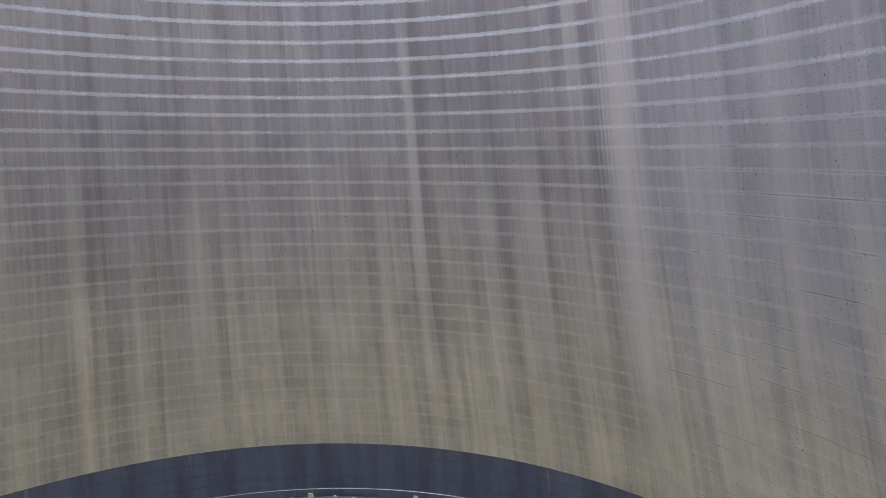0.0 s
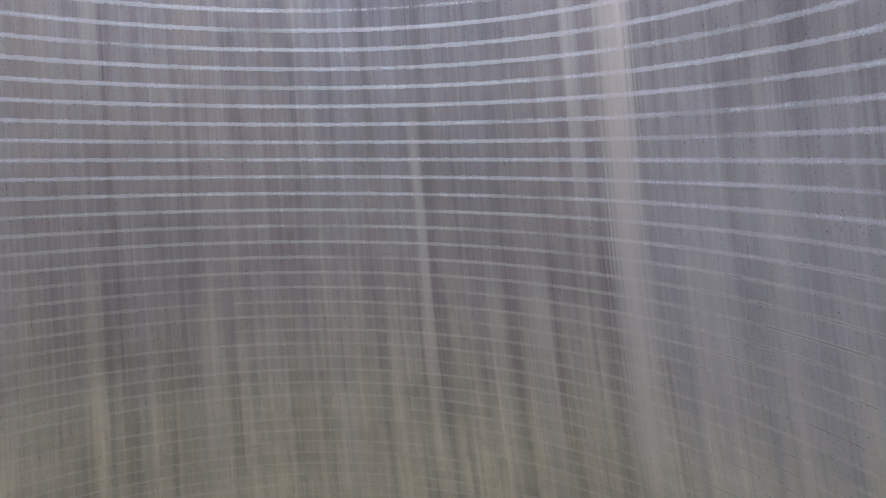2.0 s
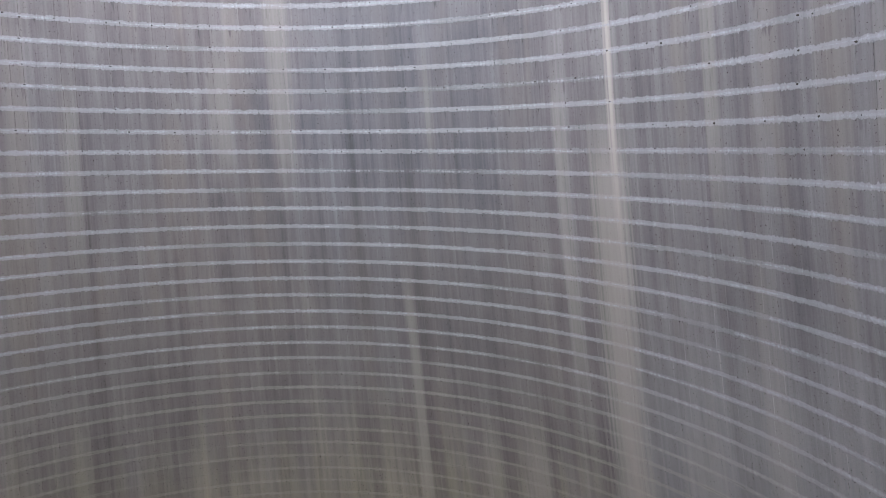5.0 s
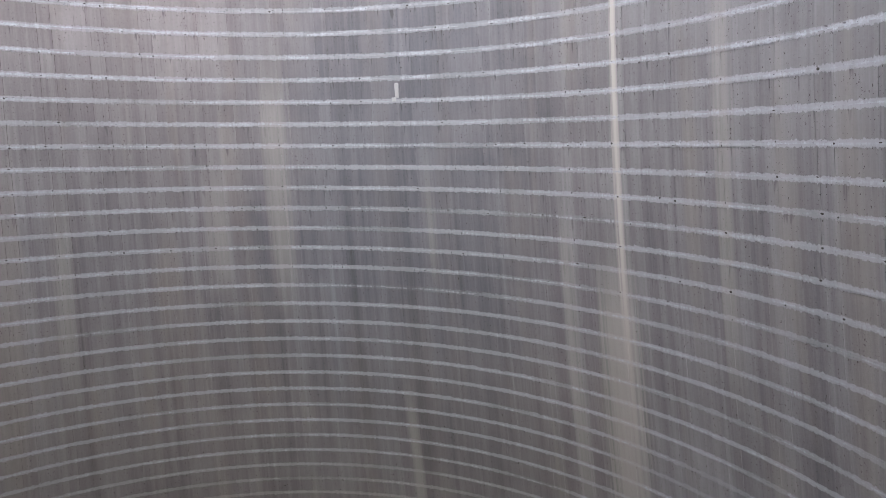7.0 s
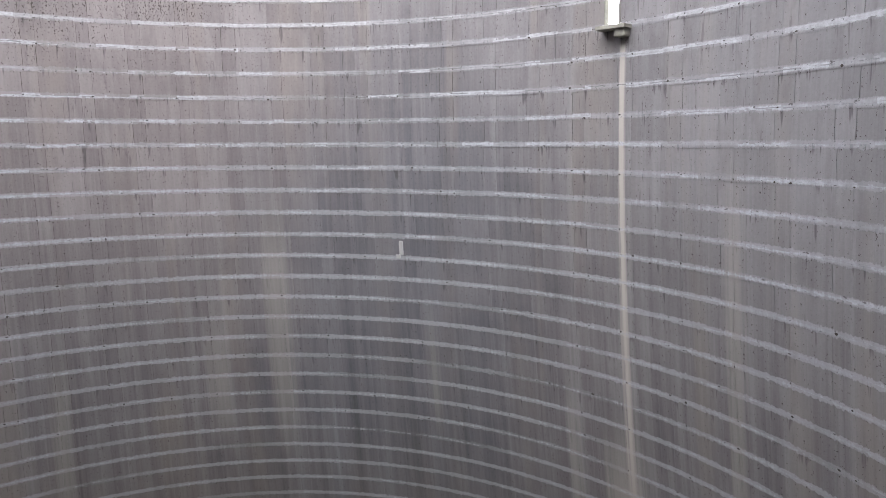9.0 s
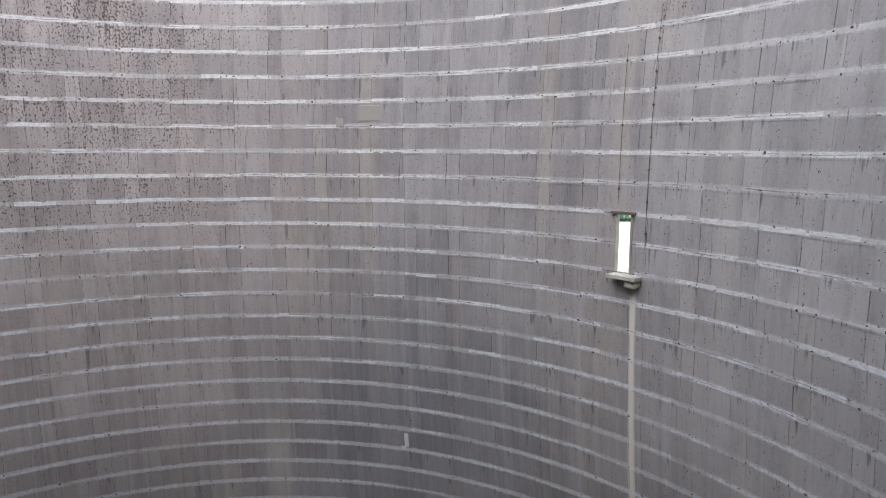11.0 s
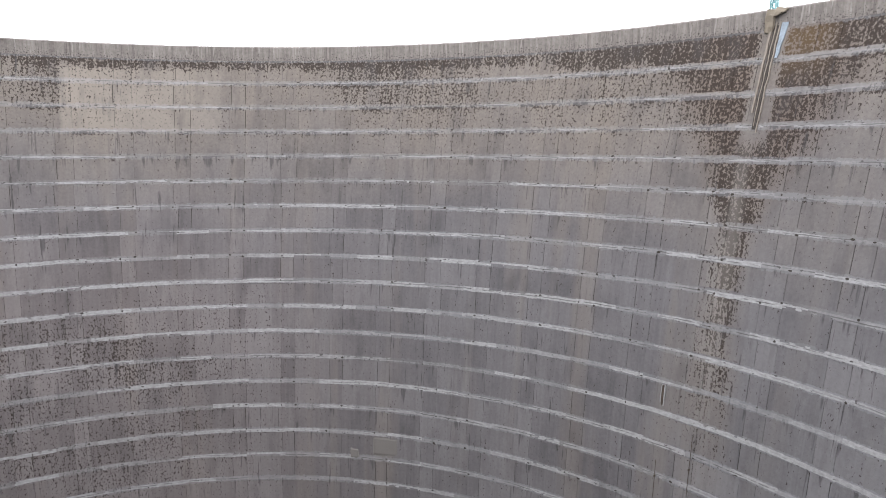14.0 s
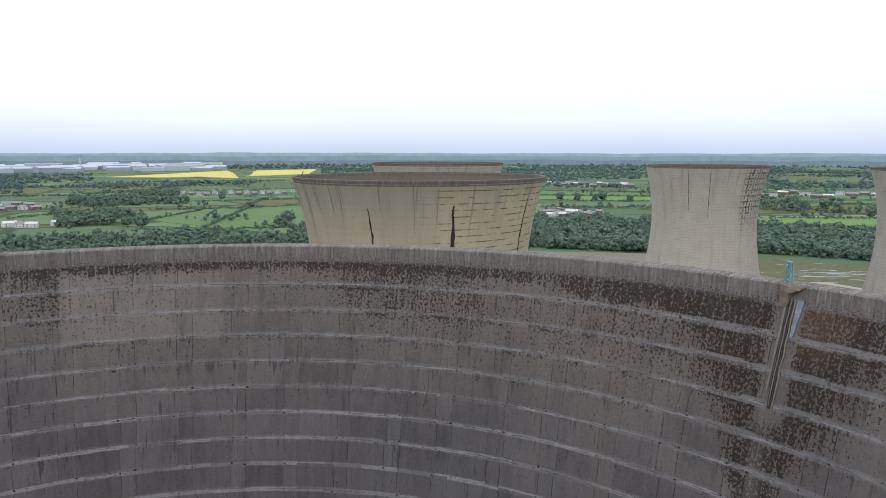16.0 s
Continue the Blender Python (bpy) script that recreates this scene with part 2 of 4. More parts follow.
    if panel:
        bare = n.math("MAXIMUM", n.step(n.add(apart, n.mul(n.sub(dots, 0.5), 0.5)), 0.3, 0.52), n.step(v, 27.0, 26.0))
        sown = n.mul(n.math("MINIMUM", n.add(sown, n.add(n.mul(fringe, 0.76), n.mul(crust, 0.47))), n.add(0.42, n.mul(cloud, 0.42))), bare)
        c = n.mix(n.mul(n.mul(crust, bare), 0.5), c, (0.1, 0.07, 0.055))
    # a cleaner field repaired in a warmer mortar
    mend = n.mul(n.mul(n.step(u, girth(-24.0), girth(-23.6)), n.step(u, girth(-7.2), girth(-7.6))), n.mul(n.step(v, 26.95, 27.05), n.step(v, 29.75, 29.4)))
    sown = n.mul(sown, n.sub(1.0, n.mul(mend, n.step(v, 29.6, 29.2, 0.1, 0.55))))
    strip = n.mul(n.step(n.add(n.math("ABSOLUTE", n.sub(u, girth(49.6))), n.mul(n.sub(cloud, 0.5), 1.2)), 1.3, 0.35), n.mul(n.step(v, 13, 20), n.step(v, 27, 25)))
    if panel:
        c = n.mix(n.mul(strip, 0.3), c, (0.235, 0.205, 0.18))
    sown = n.add(sown, n.mul(strip, n.step(v, 14, 23, 0.08, 0.22)))
    sown = n.math("MINIMUM", sown, n.add(0.36, n.mul(cloud, 0.42)))
    spots = n.step(n.add(n.add(dots, n.mul(trails, 0.34)), n.mul(sown, 0.36)), 0.642, 0.67)
    rusty = n.mul(n.step(u, girth(50.5), girth(51.5)), n.mul(n.step(u, girth(56), girth(53)), n.step(v, 28.0, 29.6)))
    c = n.mix(n.mul(spots, 0.88), c, n.mix(rusty, (0.026, 0.019, 0.016), (0.07, 0.046, 0.024)))
    c = n.mix(n.mul(mend, n.sub(n.add(0.19, n.mul(n.sub(cloud, 0.4), 1.2)), n.mul(spots, 0.6))), c, (0.27, 0.238, 0.208))
    # lime that has bled out of the joints, ragged along its edges
    near = n.math("ABSOLUTE", n.sub(v, n.math("ROUND", v)))
    frayed = n.add(n.mul(n.sub(n.noise(n.vec(n.mul(u, 2.6), n.mul(v, 7.0), 15.0), 1.0, 4, 0.7), 0.5), 0.16), n.mul(n.sub(n.noise(n.vec(n.mul(u, 9.0), n.mul(v, 1.3), 16.0), 1.0, 3, 0.6), 0.5), 0.2))
    ring = n.noise(n.vec(n.mul(u, 0.11), n.mul(n.math("ROUND", v), 5.7), 33.0), 1.0, 2)
    crack = n.mul(n.step(near, 0.035, 0.012), n.step(n.noise(n.vec(n.mul(u, 0.5), n.mul(n.math("ROUND", v), 2.9), 44.0), 1.0, 3), 0.45, 0.6))
    c = n.mix(n.mul(crack, n.mul(n.step(v, -16, -24, 0.0, 0.85), n.step(u, girth(36), girth(52), 0.3, 1.0))), c, (0.05, 0.048, 0.05))
    bleed = n.mul(n.step(n.add(near, frayed), 0.125, 0.085), n.step(ring, 0.22, 0.52))
    bleed = n.mul(bleed, n.mul(n.step(v, 8, -2, 0.22, 0.6), n.step(v, -27, -14, 0.4, 1.0)))
    c = n.mix(bleed, c, n.mix(n.step(v, -17, -25), (0.28, 0.285, 0.31), (0.29, 0.28, 0.25)))
    # soft dirt in clouds, and short drips at every height
    dirt = n.step(n.noise(n.vec(n.mul(u, 1.3), n.mul(v, 0.45), 51.0), 1.0, 4, 0.6), 0.47, 0.72)
    c = n.mix(n.mul(dirt, n.step(v, -6, 22, 0.12, 0.38)), c, (0.058, 0.054, 0.057))
    drips = n.step(n.noise(n.vec(n.mul(u, 6.5), n.mul(v, 0.55), 57.0), 1.0, 3, 0.6), 0.61, 0.7)
    gathered = n.step(n.noise(n.vec(n.mul(u, 0.45), n.mul(v, 0.12), 91.0), 1.0, 2), 0.4, 0.62)
    c = n.mix(n.mul(n.mul(drips, gathered), n.step(v, -2, 12, 0.15, 0.7)), c, (0.045, 0.042, 0.044))
    # pale runs
    shiver = n.mul(n.sub(n.noise(n.vec(n.mul(v, 0.5), n.mul(u, 0.05)), 1.0, 2), 0.5), 0.35)
    feather = n.mul(n.sub(streaks(n, u, v, 6.0, 0.06, 4.0, 60.0), 0.5), 2.6)
    for a, drift, half, top, foot, strength in RUNS:
        along = n.math("MULTIPLY", n.sub(top, v), 1.0 / (top - foot), clamp=False)
        centre = n.add(n.mul(along, girth(drift)), girth(a))
        off = n.math("ABSOLUTE", n.add(n.sub(u, centre), n.mul(shiver, half)))
        inside = n.step(n.add(off, n.mul(feather, half)), half * 1.4, half * 0.2)
        ends = n.mul(n.step(v, top + 0.1, top - (0.6 if half < 0.2 else 5.0)), n.step(v, foot, foot + (top - foot) * 0.4))
        c = n.mix(n.mul(n.mul(inside, ends), strength * (0.9 if half < 0.2 else 0.78)), c, (0.33, 0.308, 0.285) if half < 0.2 else (0.265, 0.247, 0.232))
    return c, grain, thin


def make_inner():
    n = Nodes("inner_concrete")
    p, u, v = shell_coordinates(n)
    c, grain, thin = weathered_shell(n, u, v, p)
    return n.finish(c, 0.9, n.add(grain, n.mul(thin, 0.5)), 0.35, 0.02, specular=0.15)


def make_lime():
    """Lime bloom on the joints, ragged and pitted; it thins out near the rim and low down, and lets the concrete through."""
    n = Nodes("lime_joint")
    p, u, v = shell_coordinates(n)
    c, grain, thin = weathered_shell(n, u, v, p, panel=False)
    row = n.math("ROUND", v)
    bay = n.math("FLOOR", n.mul(u, 0.62))
    jog = n.mul(n.sub(n.noise(n.vec(n.mul(bay, 3.7), n.mul(row, 5.1), 20.0), 1.0, 0), 0.5), 0.1)
    sway = n.mul(n.sub(n.noise(n.vec(n.mul(u, 0.9), n.mul(row, 2.7), 22.0), 1.0, 3, 0.6), 0.5), 0.07)
    off = n.sub(n.sub(v, row), n.add(jog, sway))
    near = n.math("ABSOLUTE", off)
    longer = n.noise(n.vec(n.mul(u, 0.16), n.mul(row, 5.7)), 1.0, 3)
    wear = n.noise(n.vec(n.mul(u, 5.0), n.mul(v, 14.0), 24.0), 1.0, 5, 0.7)
    half = n.add(n.mul(n.step(v, 27, 22, 0.032, 0.072), n.step(v, -4, 8, 0.43, 1.0)), n.mul(n.sub(longer, 0.5), 0.09))
    teeth = n.mul(n.sub(n.noise(n.vec(n.mul(u, 10.0), n.mul(v, 1.5), 23.0), 1.0, 3, 0.65), 0.5), n.step(v, 10, -2, 0.06, 0.28))
    edge = n.add(n.add(n.sub(near, half), teeth), n.mul(n.sub(wear, 0.5), n.step(v, 24, 18, 0.085, 0.05)))
    zone = n.mul(n.step(v, 28.5, 22, 0.65, 0.98), n.mul(n.step(v, -24, -18, 0.5, 1.0), n.step(v, -4, 8, 0.85, 1.0)))
    soft = n.step(v, 12, 2, 0.012, 0.04)
    cover = n.mul(n.mul(n.step(edge, soft, n.mul(soft, -1.0)), n.step(n.add(wear, n.mul(n.sub(longer, 0.5), 0.9)), 0.15, 0.36)), zone)
    cover = n.mul(cover, n.step(n.noise(n.vec(n.mul(bay, 5.3), n.mul(row, 3.9), 27.0), 1.0, 0), 0.35, 0.6, 0.35, 1.0))
    wash = n.mul(n.math("ABSOLUTE", n.sub(streaks(n, u, v, 2.0, 0.05, 3.0, 70.0), 0.5)), 1.3)
    # dark water runs cross the lime and dim it
    crossed = n.step(n.add(n.mul(streaks(n, u, v, 3.4, 0.04, 3.0, 5.0), 0.6), n.mul(streaks(n, u, v, 0.75, 0.018, 4.0), 0.4)), 0.4, 0.53)
    cover = n.mul(cover, n.add(n.mul(crossed, n.step(v, 10, 0, 0.1, 0.6)), n.step(v, 10, 0, 0.9, 0.4)))
    mottled = n.math("ADD", n.mul(n.sub(wear, 0.5), 2.2), grain, clamp=True)
    lime = n.mix(n.step(v, 16, 2), n.mix(mottled, (0.2, 0.198, 0.202), (0.36, 0.357, 0.364)), n.mix(mottled, (0.205, 0.213, 0.235), (0.375, 0.392, 0.43)))
    lime = n.mix(n.step(v, -17, -25), lime, n.mix(mottled, (0.2, 0.195, 0.178), (0.36, 0.348, 0.315)))
    c = n.mix(n.math("SUBTRACT", cover, wash, clamp=True), c, lime)
    # the open seam: a broken dark line that wanders through the lime
    line = n.math("ABSOLUTE", n.add(off, n.mul(n.sub(n.noise(n.vec(n.mul(u, 0.35), n.mul(row, 9.1), 26.0), 1.0, 3), 0.5), 0.12)))
    chosen = n.step(n.noise(n.vec(n.mul(row, 7.77), n.mul(u, 0.03), 29.0), 1.0, 1), 0.48, 0.58, 0.1, 1.0)
    broken = n.step(n.noise(n.vec(n.mul(u, 1.1), n.mul(row, 4.3), 28.0), 1.0, 4, 0.65), 0.44, 0.56)
    c = n.mix(n.mul(n.mul(n.step(line, 0.024, 0.006), n.mul(broken, n.math("MAXIMUM", chosen, n.step(v, 21, 24)))), n.step(v, 0, 10, 0.1, 0.7)), c, (0.07, 0.066, 0.067))
    pits = n.step(n.noise(n.vec(n.mul(u, 4.5), n.mul(v, 9.0), 8.0), 1.0, 2, 0.6), 0.64, 0.7)
    c = n.mix(n.mul(pits, n.step(v, -6, 4, 0.2, 0.8)), c, (0.05, 0.046, 0.046))
    return n.finish(c, 0.9, n.add(grain, wear), 0.4, 0.012, specular=0.15)


def make_tar():
    n = Nodes("tarred_concrete")
    p, u, v = shell_coordinates(n)
    wet = n.add(n.mul(streaks(n, u, v, 0.9, 0.05, 4.0), 1.2), n.mul(n.noise(p, 6.0, 3), 0.4))
    drips = n.step(streaks(n, u, v, 3.0, 0.15, 3.0, 12.0), 0.62, 0.74)
    c = n.mix(n.step(wet, 0.45, 1.15), (0.021, 0.026, 0.04), (0.054, 0.062, 0.086))
    c = n.mix(n.mul(drips, 0.35), c, (0.14, 0.14, 0.15))
    return n.finish(c, 0.62, n.noise(p, 7.0, 3), 0.3, 0.02)


def make_outer(name, dark, light, joints, stained=None, clean=None):
    """Weathered outer concrete, with dark dirt along the joints and black water runs, and a stained flank where one is given."""
    n = Nodes(name)
    p, u, v = shell_coordinates(n, own=True)
    cloud, grain = n.noise(p, 0.14, 4), n.noise(p, 3.0, 4)
    c = n.mix(n.math("ADD", n.mul(n.sub(cloud, 0.5), 1.3), n.add(n.mul(n.sub(grain, 0.5), 0.5), 0.5), clamp=True), dark, light)
    wide = streaks(n, u, v, 0.35, 0.03, 4.0, 3.0)
    c = n.mix(n.step(wide, 0.5, 0.8, 0.0, 0.6), c, (0.25, 0.22, 0.18))
    joint = n.step(n.math("ABSOLUTE", n.sub(n.math("FRACT", n.add(v, 0.5)), 0.5)), 0.11, 0.04)
    worn = n.step(n.noise(n.vec(n.mul(u, 0.45), n.mul(n.math("ROUND", v), 3.3)), 1.0, 4), 0.42, 0.58)
    if clean is not None:
        u = n.add(u, n.mul(n.math("LESS_THAN", u, 0.0), girth(360)))
        worn = n.mul(worn, n.step(n.add(u, n.mul(n.sub(wide, 0.5), 20)), girth(clean[0]), girth(clean[1]), 1.0, 0.12))
        c = n.mix(n.mul(n.step(u, girth(clean[0]), girth(clean[1])), n.step(v, 19, 29, 0.2, 0.75)), c, (0.3, 0.275, 0.235))
        c = n.mix(n.mul(n.step(n.add(v, n.mul(n.sub(wide, 0.5), 14)), 25, 31), 0.55), c, (0.27, 0.245, 0.21))
    c = n.mix(n.mul(n.mul(joint, worn), joints), c, (0.05, 0.042, 0.035))
    panel = n.step(n.math("ABSOLUTE", n.sub(n.math("FRACT", n.mul(u, 0.455)), 0.5)), 0.03, 0.008)
    c = n.mix(n.mul(panel, 0.13), c, (0.12, 0.1, 0.08))
    black = n.mul(n.step(streaks(n, u, v, 1.5, 0.05, 3.0, 17.0), 0.58, 0.7), n.step(n.add(v, n.mul(wide, 26)), 30, 42))
    c = n.mix(n.mul(black, 0.45), c, (0.04, 0.034, 0.03))
    if stained is not None:
        turn = n.math("ABSOLUTE", n.sub(u, girth(stained)))
        fray = n.noise(n.vec(n.mul(u, 1.4), n.mul(v, 1.1), 6.0), 1.0, 4, 0.65)
        flank = n.mul(n.step(n.add(turn, n.mul(n.sub(fray, 0.5), 9)), 10.5, 7.0), n.step(n.add(v, n.mul(n.sub(wide, 0.5), 26)), 4, 16))
        lattice = n.math("ADD", n.step(n.math("ABSOLUTE", n.sub(n.math("FRACT", n.add(n.mul(u, 0.62), n.mul(fray, 1.3))), 0.5)), 0.3, 0.12), n.step(n.math("ABSOLUTE", n.sub(n.math("FRACT", n.add(n.mul(v, 0.5), 0.5)), 0.5)), 0.2, 0.09), clamp=True)
        c = n.mix(n.mul(n.mul(flank, n.mul(lattice, n.step(fray, 0.4, 0.56))), 0.9), c, (0.035, 0.031, 0.028))
    return n.finish(c, 0.92, grain, 0.4, 0.03, specular=0.15)


def make_rim():
    n = Nodes("rim_concrete")
    p, x, y, z = n.object_place()
    u = n.mul(n.math("ARCTAN2", x, y), 21.0)
    v = casts_of(n, z)
    grain = n.noise(p, 7.0, 5, 0.65)
    tone = n.add(n.mul(n.sub(streaks(n, u, v, 1.2, 0.3, 4.0), 0.5), 1.4), n.mul(n.sub(streaks(n, u, v, 9.0, 0.5, 3.0, 2.0), 0.5), 1.3))
    c = n.mix(n.math("ADD", tone, grain, clamp=True), (0.105, 0.092, 0.086), (0.245, 0.222, 0.208))
    pale = n.step(streaks(n, u, v, 9.0, 0.8, 3.0, 18.0), 0.58, 0.68)
    c = n.mix(n.mul(pale, 0.6), c, (0.3, 0.28, 0.262))
    cracks = n.step(streaks(n, u, v, 13.0, 0.35, 3.0, 8.0), 0.56, 0.66)
    c = n.mix(n.mul(cracks, 0.35), c, (0.055, 0.046, 0.042))
    dots = n.noise(n.vec(n.mul(u, 17.0), n.mul(v, 14.0), 3.0), 1.0, 3, 0.7)
    c = n.mix(n.mul(n.step(n.add(dots, n.step(v, 30.35, 30.0, 0.0, 0.1)), 0.63, 0.7), 0.8), c, (0.035, 0.028, 0.026))
    # the beam's outer face is darker below its top edge
    out = n.math("SQRT", n.add(n.mul(x, x), n.mul(y, y)))
    outer_dark = n.mul(n.step(out, radius(RING[LAST]) + 0.3, radius(RING[LAST]) + 0.7), n.step(z, RIM - 0.02, RIM - 0.1))
    c = n.mix(n.mul(outer_dark, 0.7), c, (0.05, 0.045, 0.042))
    bird = n.step(n.noise(p, 9.0, 3), 0.6, 0.66)
    c = n.mix(n.mul(bird, n.step(z, RIM - 0.1, RIM, 0.0, 0.8)), c, (0.38, 0.37, 0.36))
    return n.finish(c, 0.92, grain, 0.4, 0.03, specular=0.15)


def make_ground():
    """Fields of several greens parted by dark hedges, rough scrub near the towers."""
    n = Nodes("farmland")
    p, x, y, z = n.position()
    wob = n.noise(p, 0.004, 3)
    where = n.vec(n.add(n.mul(x, 0.0032), n.mul(wob, 0.25)), n.add(n.mul(y, 0.0052), n.mul(wob, 0.2)))
    cells = n.t.nodes.new("ShaderNodeTexVoronoi")
    edge = n.t.nodes.new("ShaderNodeTexVoronoi")
    edge.feature = "DISTANCE_TO_EDGE"
    for k in (cells, edge):
        k.inputs["Scale"].default_value = 1.3
        k.inputs["Randomness"].default_value = 1.3
        n.put(k.inputs["Vector"], where)
    pick = n.t.nodes.new("ShaderNodeSeparateColor")
    n.t.links.new(cells.outputs["Color"], pick.inputs[0])
    c = n.mix(n.step(pick.outputs[0], 0.3, 0.7), (0.105, 0.16, 0.1), (0.145, 0.225, 0.12))
    c = n.mix(n.mul(n.step(pick.outputs[1], 0.78, 0.82), 0.8), c, (0.15, 0.14, 0.07))
    fine, mid = n.noise(p, 0.25, 4), n.noise(p, 0.02, 5)
    c = n.mix(n.mul(n.step(mid, 0.4, 0.7), 0.4), c, (0.08, 0.125, 0.055))
    c = n.mix(n.step(edge.outputs["Distance"], 0.05, 0.02, 0.0, 0.85), c, (0.05, 0.075, 0.04))
    away = n.math("SQRT", n.add(n.mul(x, x), n.mul(y, y)))
    rough = n.step(n.add(away, n.mul(n.sub(mid, 0.5), 500)), 560, 400)
    scrub = n.mix(n.step(n.add(mid, n.mul(n.sub(fine, 0.5), 0.5)), 0.42, 0.62), (0.16, 0.145, 0.105), (0.1, 0.12, 0.04))
    c = n.mix(rough, c, scrub)
    return n.finish(c, 0.95, fine, 0.4, 0.3, specular=0.1)


def make_leaf(name, dark, light):
    n = Nodes(name)
    p = n.position()[0]
    r = n.any_random()
    c = n.mix(n.math("ADD", n.add(n.mul(r, 0.4), 0.2), n.mul(n.sub(n.noise(p, 0.09, 4), 0.5), 1.5), clamp=True), dark, light)
    return n.finish(c, 0.85, specular=0.1)


M_CONCRETE = make_inner()
M_LIME = make_lime()
M_TAR = make_tar()
M_OUTER = make_outer("outer_concrete", (0.36, 0.31, 0.215), (0.52, 0.46, 0.335), 0.85)
M_OUTER_BUFF = make_outer("buff_outer_concrete", (0.36, 0.31, 0.22), (0.52, 0.46, 0.34), 0.8, clean=(160.0, 178.0))
M_OUTER_GREY = make_outer("grey_outer_concrete", (0.34, 0.32, 0.29), (0.46, 0.435, 0.4), 0.25)
M_OUTER_STAINED = make_outer("stained_outer_concrete", (0.37, 0.335, 0.295), (0.47, 0.43, 0.385), 0.22, 139.0)
M_RIM = make_rim()
M_GROUND = make_ground()
M_POND = plain("pond_floor", (0.36, 0.34, 0.29), 0.9, 1.2, 0.5)
M_LEAF = make_leaf("foliage", (0.083, 0.135, 0.108), (0.168, 0.228, 0.168))
# bluer copy of the foliage, with distance haze put into its colour
M_HAZE_LEAF = make_leaf("hazy_far_foliage", (0.075, 0.125, 0.13), (0.135, 0.19, 0.185))
M_BARK = plain("bark", (0.08, 0.06, 0.045))
M_RAPE = plain("rape_flower", (0.6, 0.54, 0.15), 0.9, 0.012, 0.3)
M_WHITE = plain("white_cladding", (0.62, 0.64, 0.66), 0.5, 0.05, 0.1)
M_ROOF = plain("grey_roof", (0.28, 0.28, 0.3), 0.7, 0.1, 0.25)
M_BRICK = plain("brick", (0.2, 0.145, 0.12), 0.85, 0.6, 0.25)
M_TEAL = plain("verdigris", (0.17, 0.32, 0.335), 0.6, 9.0, 0.5)
M_ZINC = plain("pale_zinc", (0.2, 0.235, 0.275), 0.6, 7.0, 0.6, 0.0)
M_IRON = plain("rusted_iron", (0.07, 0.055, 0.045), 0.8, 8.0, 0.5, 0.2)
M_LEDGE = plain("mossy_concrete", (0.17, 0.165, 0.145), 0.95, 5.0, 0.5)
M_PATCH = plain("mortar_patch", (0.27, 0.265, 0.272), 0.9, 4.0, 0.3)
M_BROKEN = plain("broken_concrete", (0.2, 0.17, 0.135), 0.95, 5.0, 0.4)
M_MEND = plain("buff_mortar", (0.135, 0.125, 0.121), 0.9, 4.0, 0.2)
M_CHASE = plain("dark_chase", (0.048, 0.041, 0.036), 0.8, 4.0, 0.4)
M_MEADOW = plain("meadow_grass", (0.13, 0.25, 0.065), 0.95, 0.05, 0.2)
M_MEADOW2 = plain("pasture_grass", (0.11, 0.19, 0.075), 0.95, 0.05, 0.25)
M_GRAVEL = plain("gravel", (0.2, 0.185, 0.155), 0.95, 0.1, 0.35)


def make_puddled(name, water, grass, level):
    """Rough grass broken by long shallow puddles and bare streaks."""
    n = Nodes(name)
    p, x, y, z = n.position()
    drawn = n.vec(n.mul(x, 0.05), n.mul(y, 0.16))
    a, b = n.noise(drawn, 1.0, 5, 0.6), n.noise(p, 0.12, 4)
    lawn = n.mix(b, tuple(v * 0.6 for v in grass), tuple(v * 1.3 for v in grass))
    c = n.mix(n.step(a, level, level + 0.07), lawn, water)
    return n.finish(c, 0.8, b, 0.3, 0.1, specular=0.2)


M_POOL = make_puddled("puddled_silt", (0.3, 0.31, 0.36), (0.115, 0.12, 0.06), 0.5)
M_TRACK = plain("worn_track", (0.34, 0.33, 0.28), 0.95, 0.1, 0.25)
M_ROUGH = make_puddled("rough_grass", (0.33, 0.32, 0.27), (0.115, 0.12, 0.06), 0.6)
M_GLASS = plain("window_glass", (0.03, 0.035, 0.04), 0.15, 1.0, 0.2)
# haze of the distance is painted into the hills as blue tint and glow
M_HAZE_HILLS = []
for hill_name, hill_colour in (("near_haze_hills", (0.24, 0.33, 0.39)), ("middle_haze_hills", (0.33, 0.43, 0.52)), ("far_haze_hills", (0.45, 0.55, 0.68))):
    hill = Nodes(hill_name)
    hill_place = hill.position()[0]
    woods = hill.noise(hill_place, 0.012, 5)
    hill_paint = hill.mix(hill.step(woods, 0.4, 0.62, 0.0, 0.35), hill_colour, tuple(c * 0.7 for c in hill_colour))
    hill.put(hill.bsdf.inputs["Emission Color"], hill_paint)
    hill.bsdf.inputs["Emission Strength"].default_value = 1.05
    M_HAZE_HILLS.append(hill.finish((0.02, 0.02, 0.02), 1.0, specular=0.0))
M_HALL = plain("pale_cladding", (0.47, 0.52, 0.6), 0.6, 0.03, 0.2)
M_HALL_DULL = plain("dull_cladding", (0.3, 0.35, 0.42), 0.6, 0.03, 0.25)
M_INSIDE = plain("brown_concrete", (0.15, 0.125, 0.105), 0.95, 0.6, 0.4)
M_CRACK = plain("open_crack", (0.035, 0.03, 0.026), 0.95, 3.0, 0.4)
M_PALE_CONCRETE = plain("pale_concrete", (0.36, 0.35, 0.32), 0.9, 0.3, 0.25)
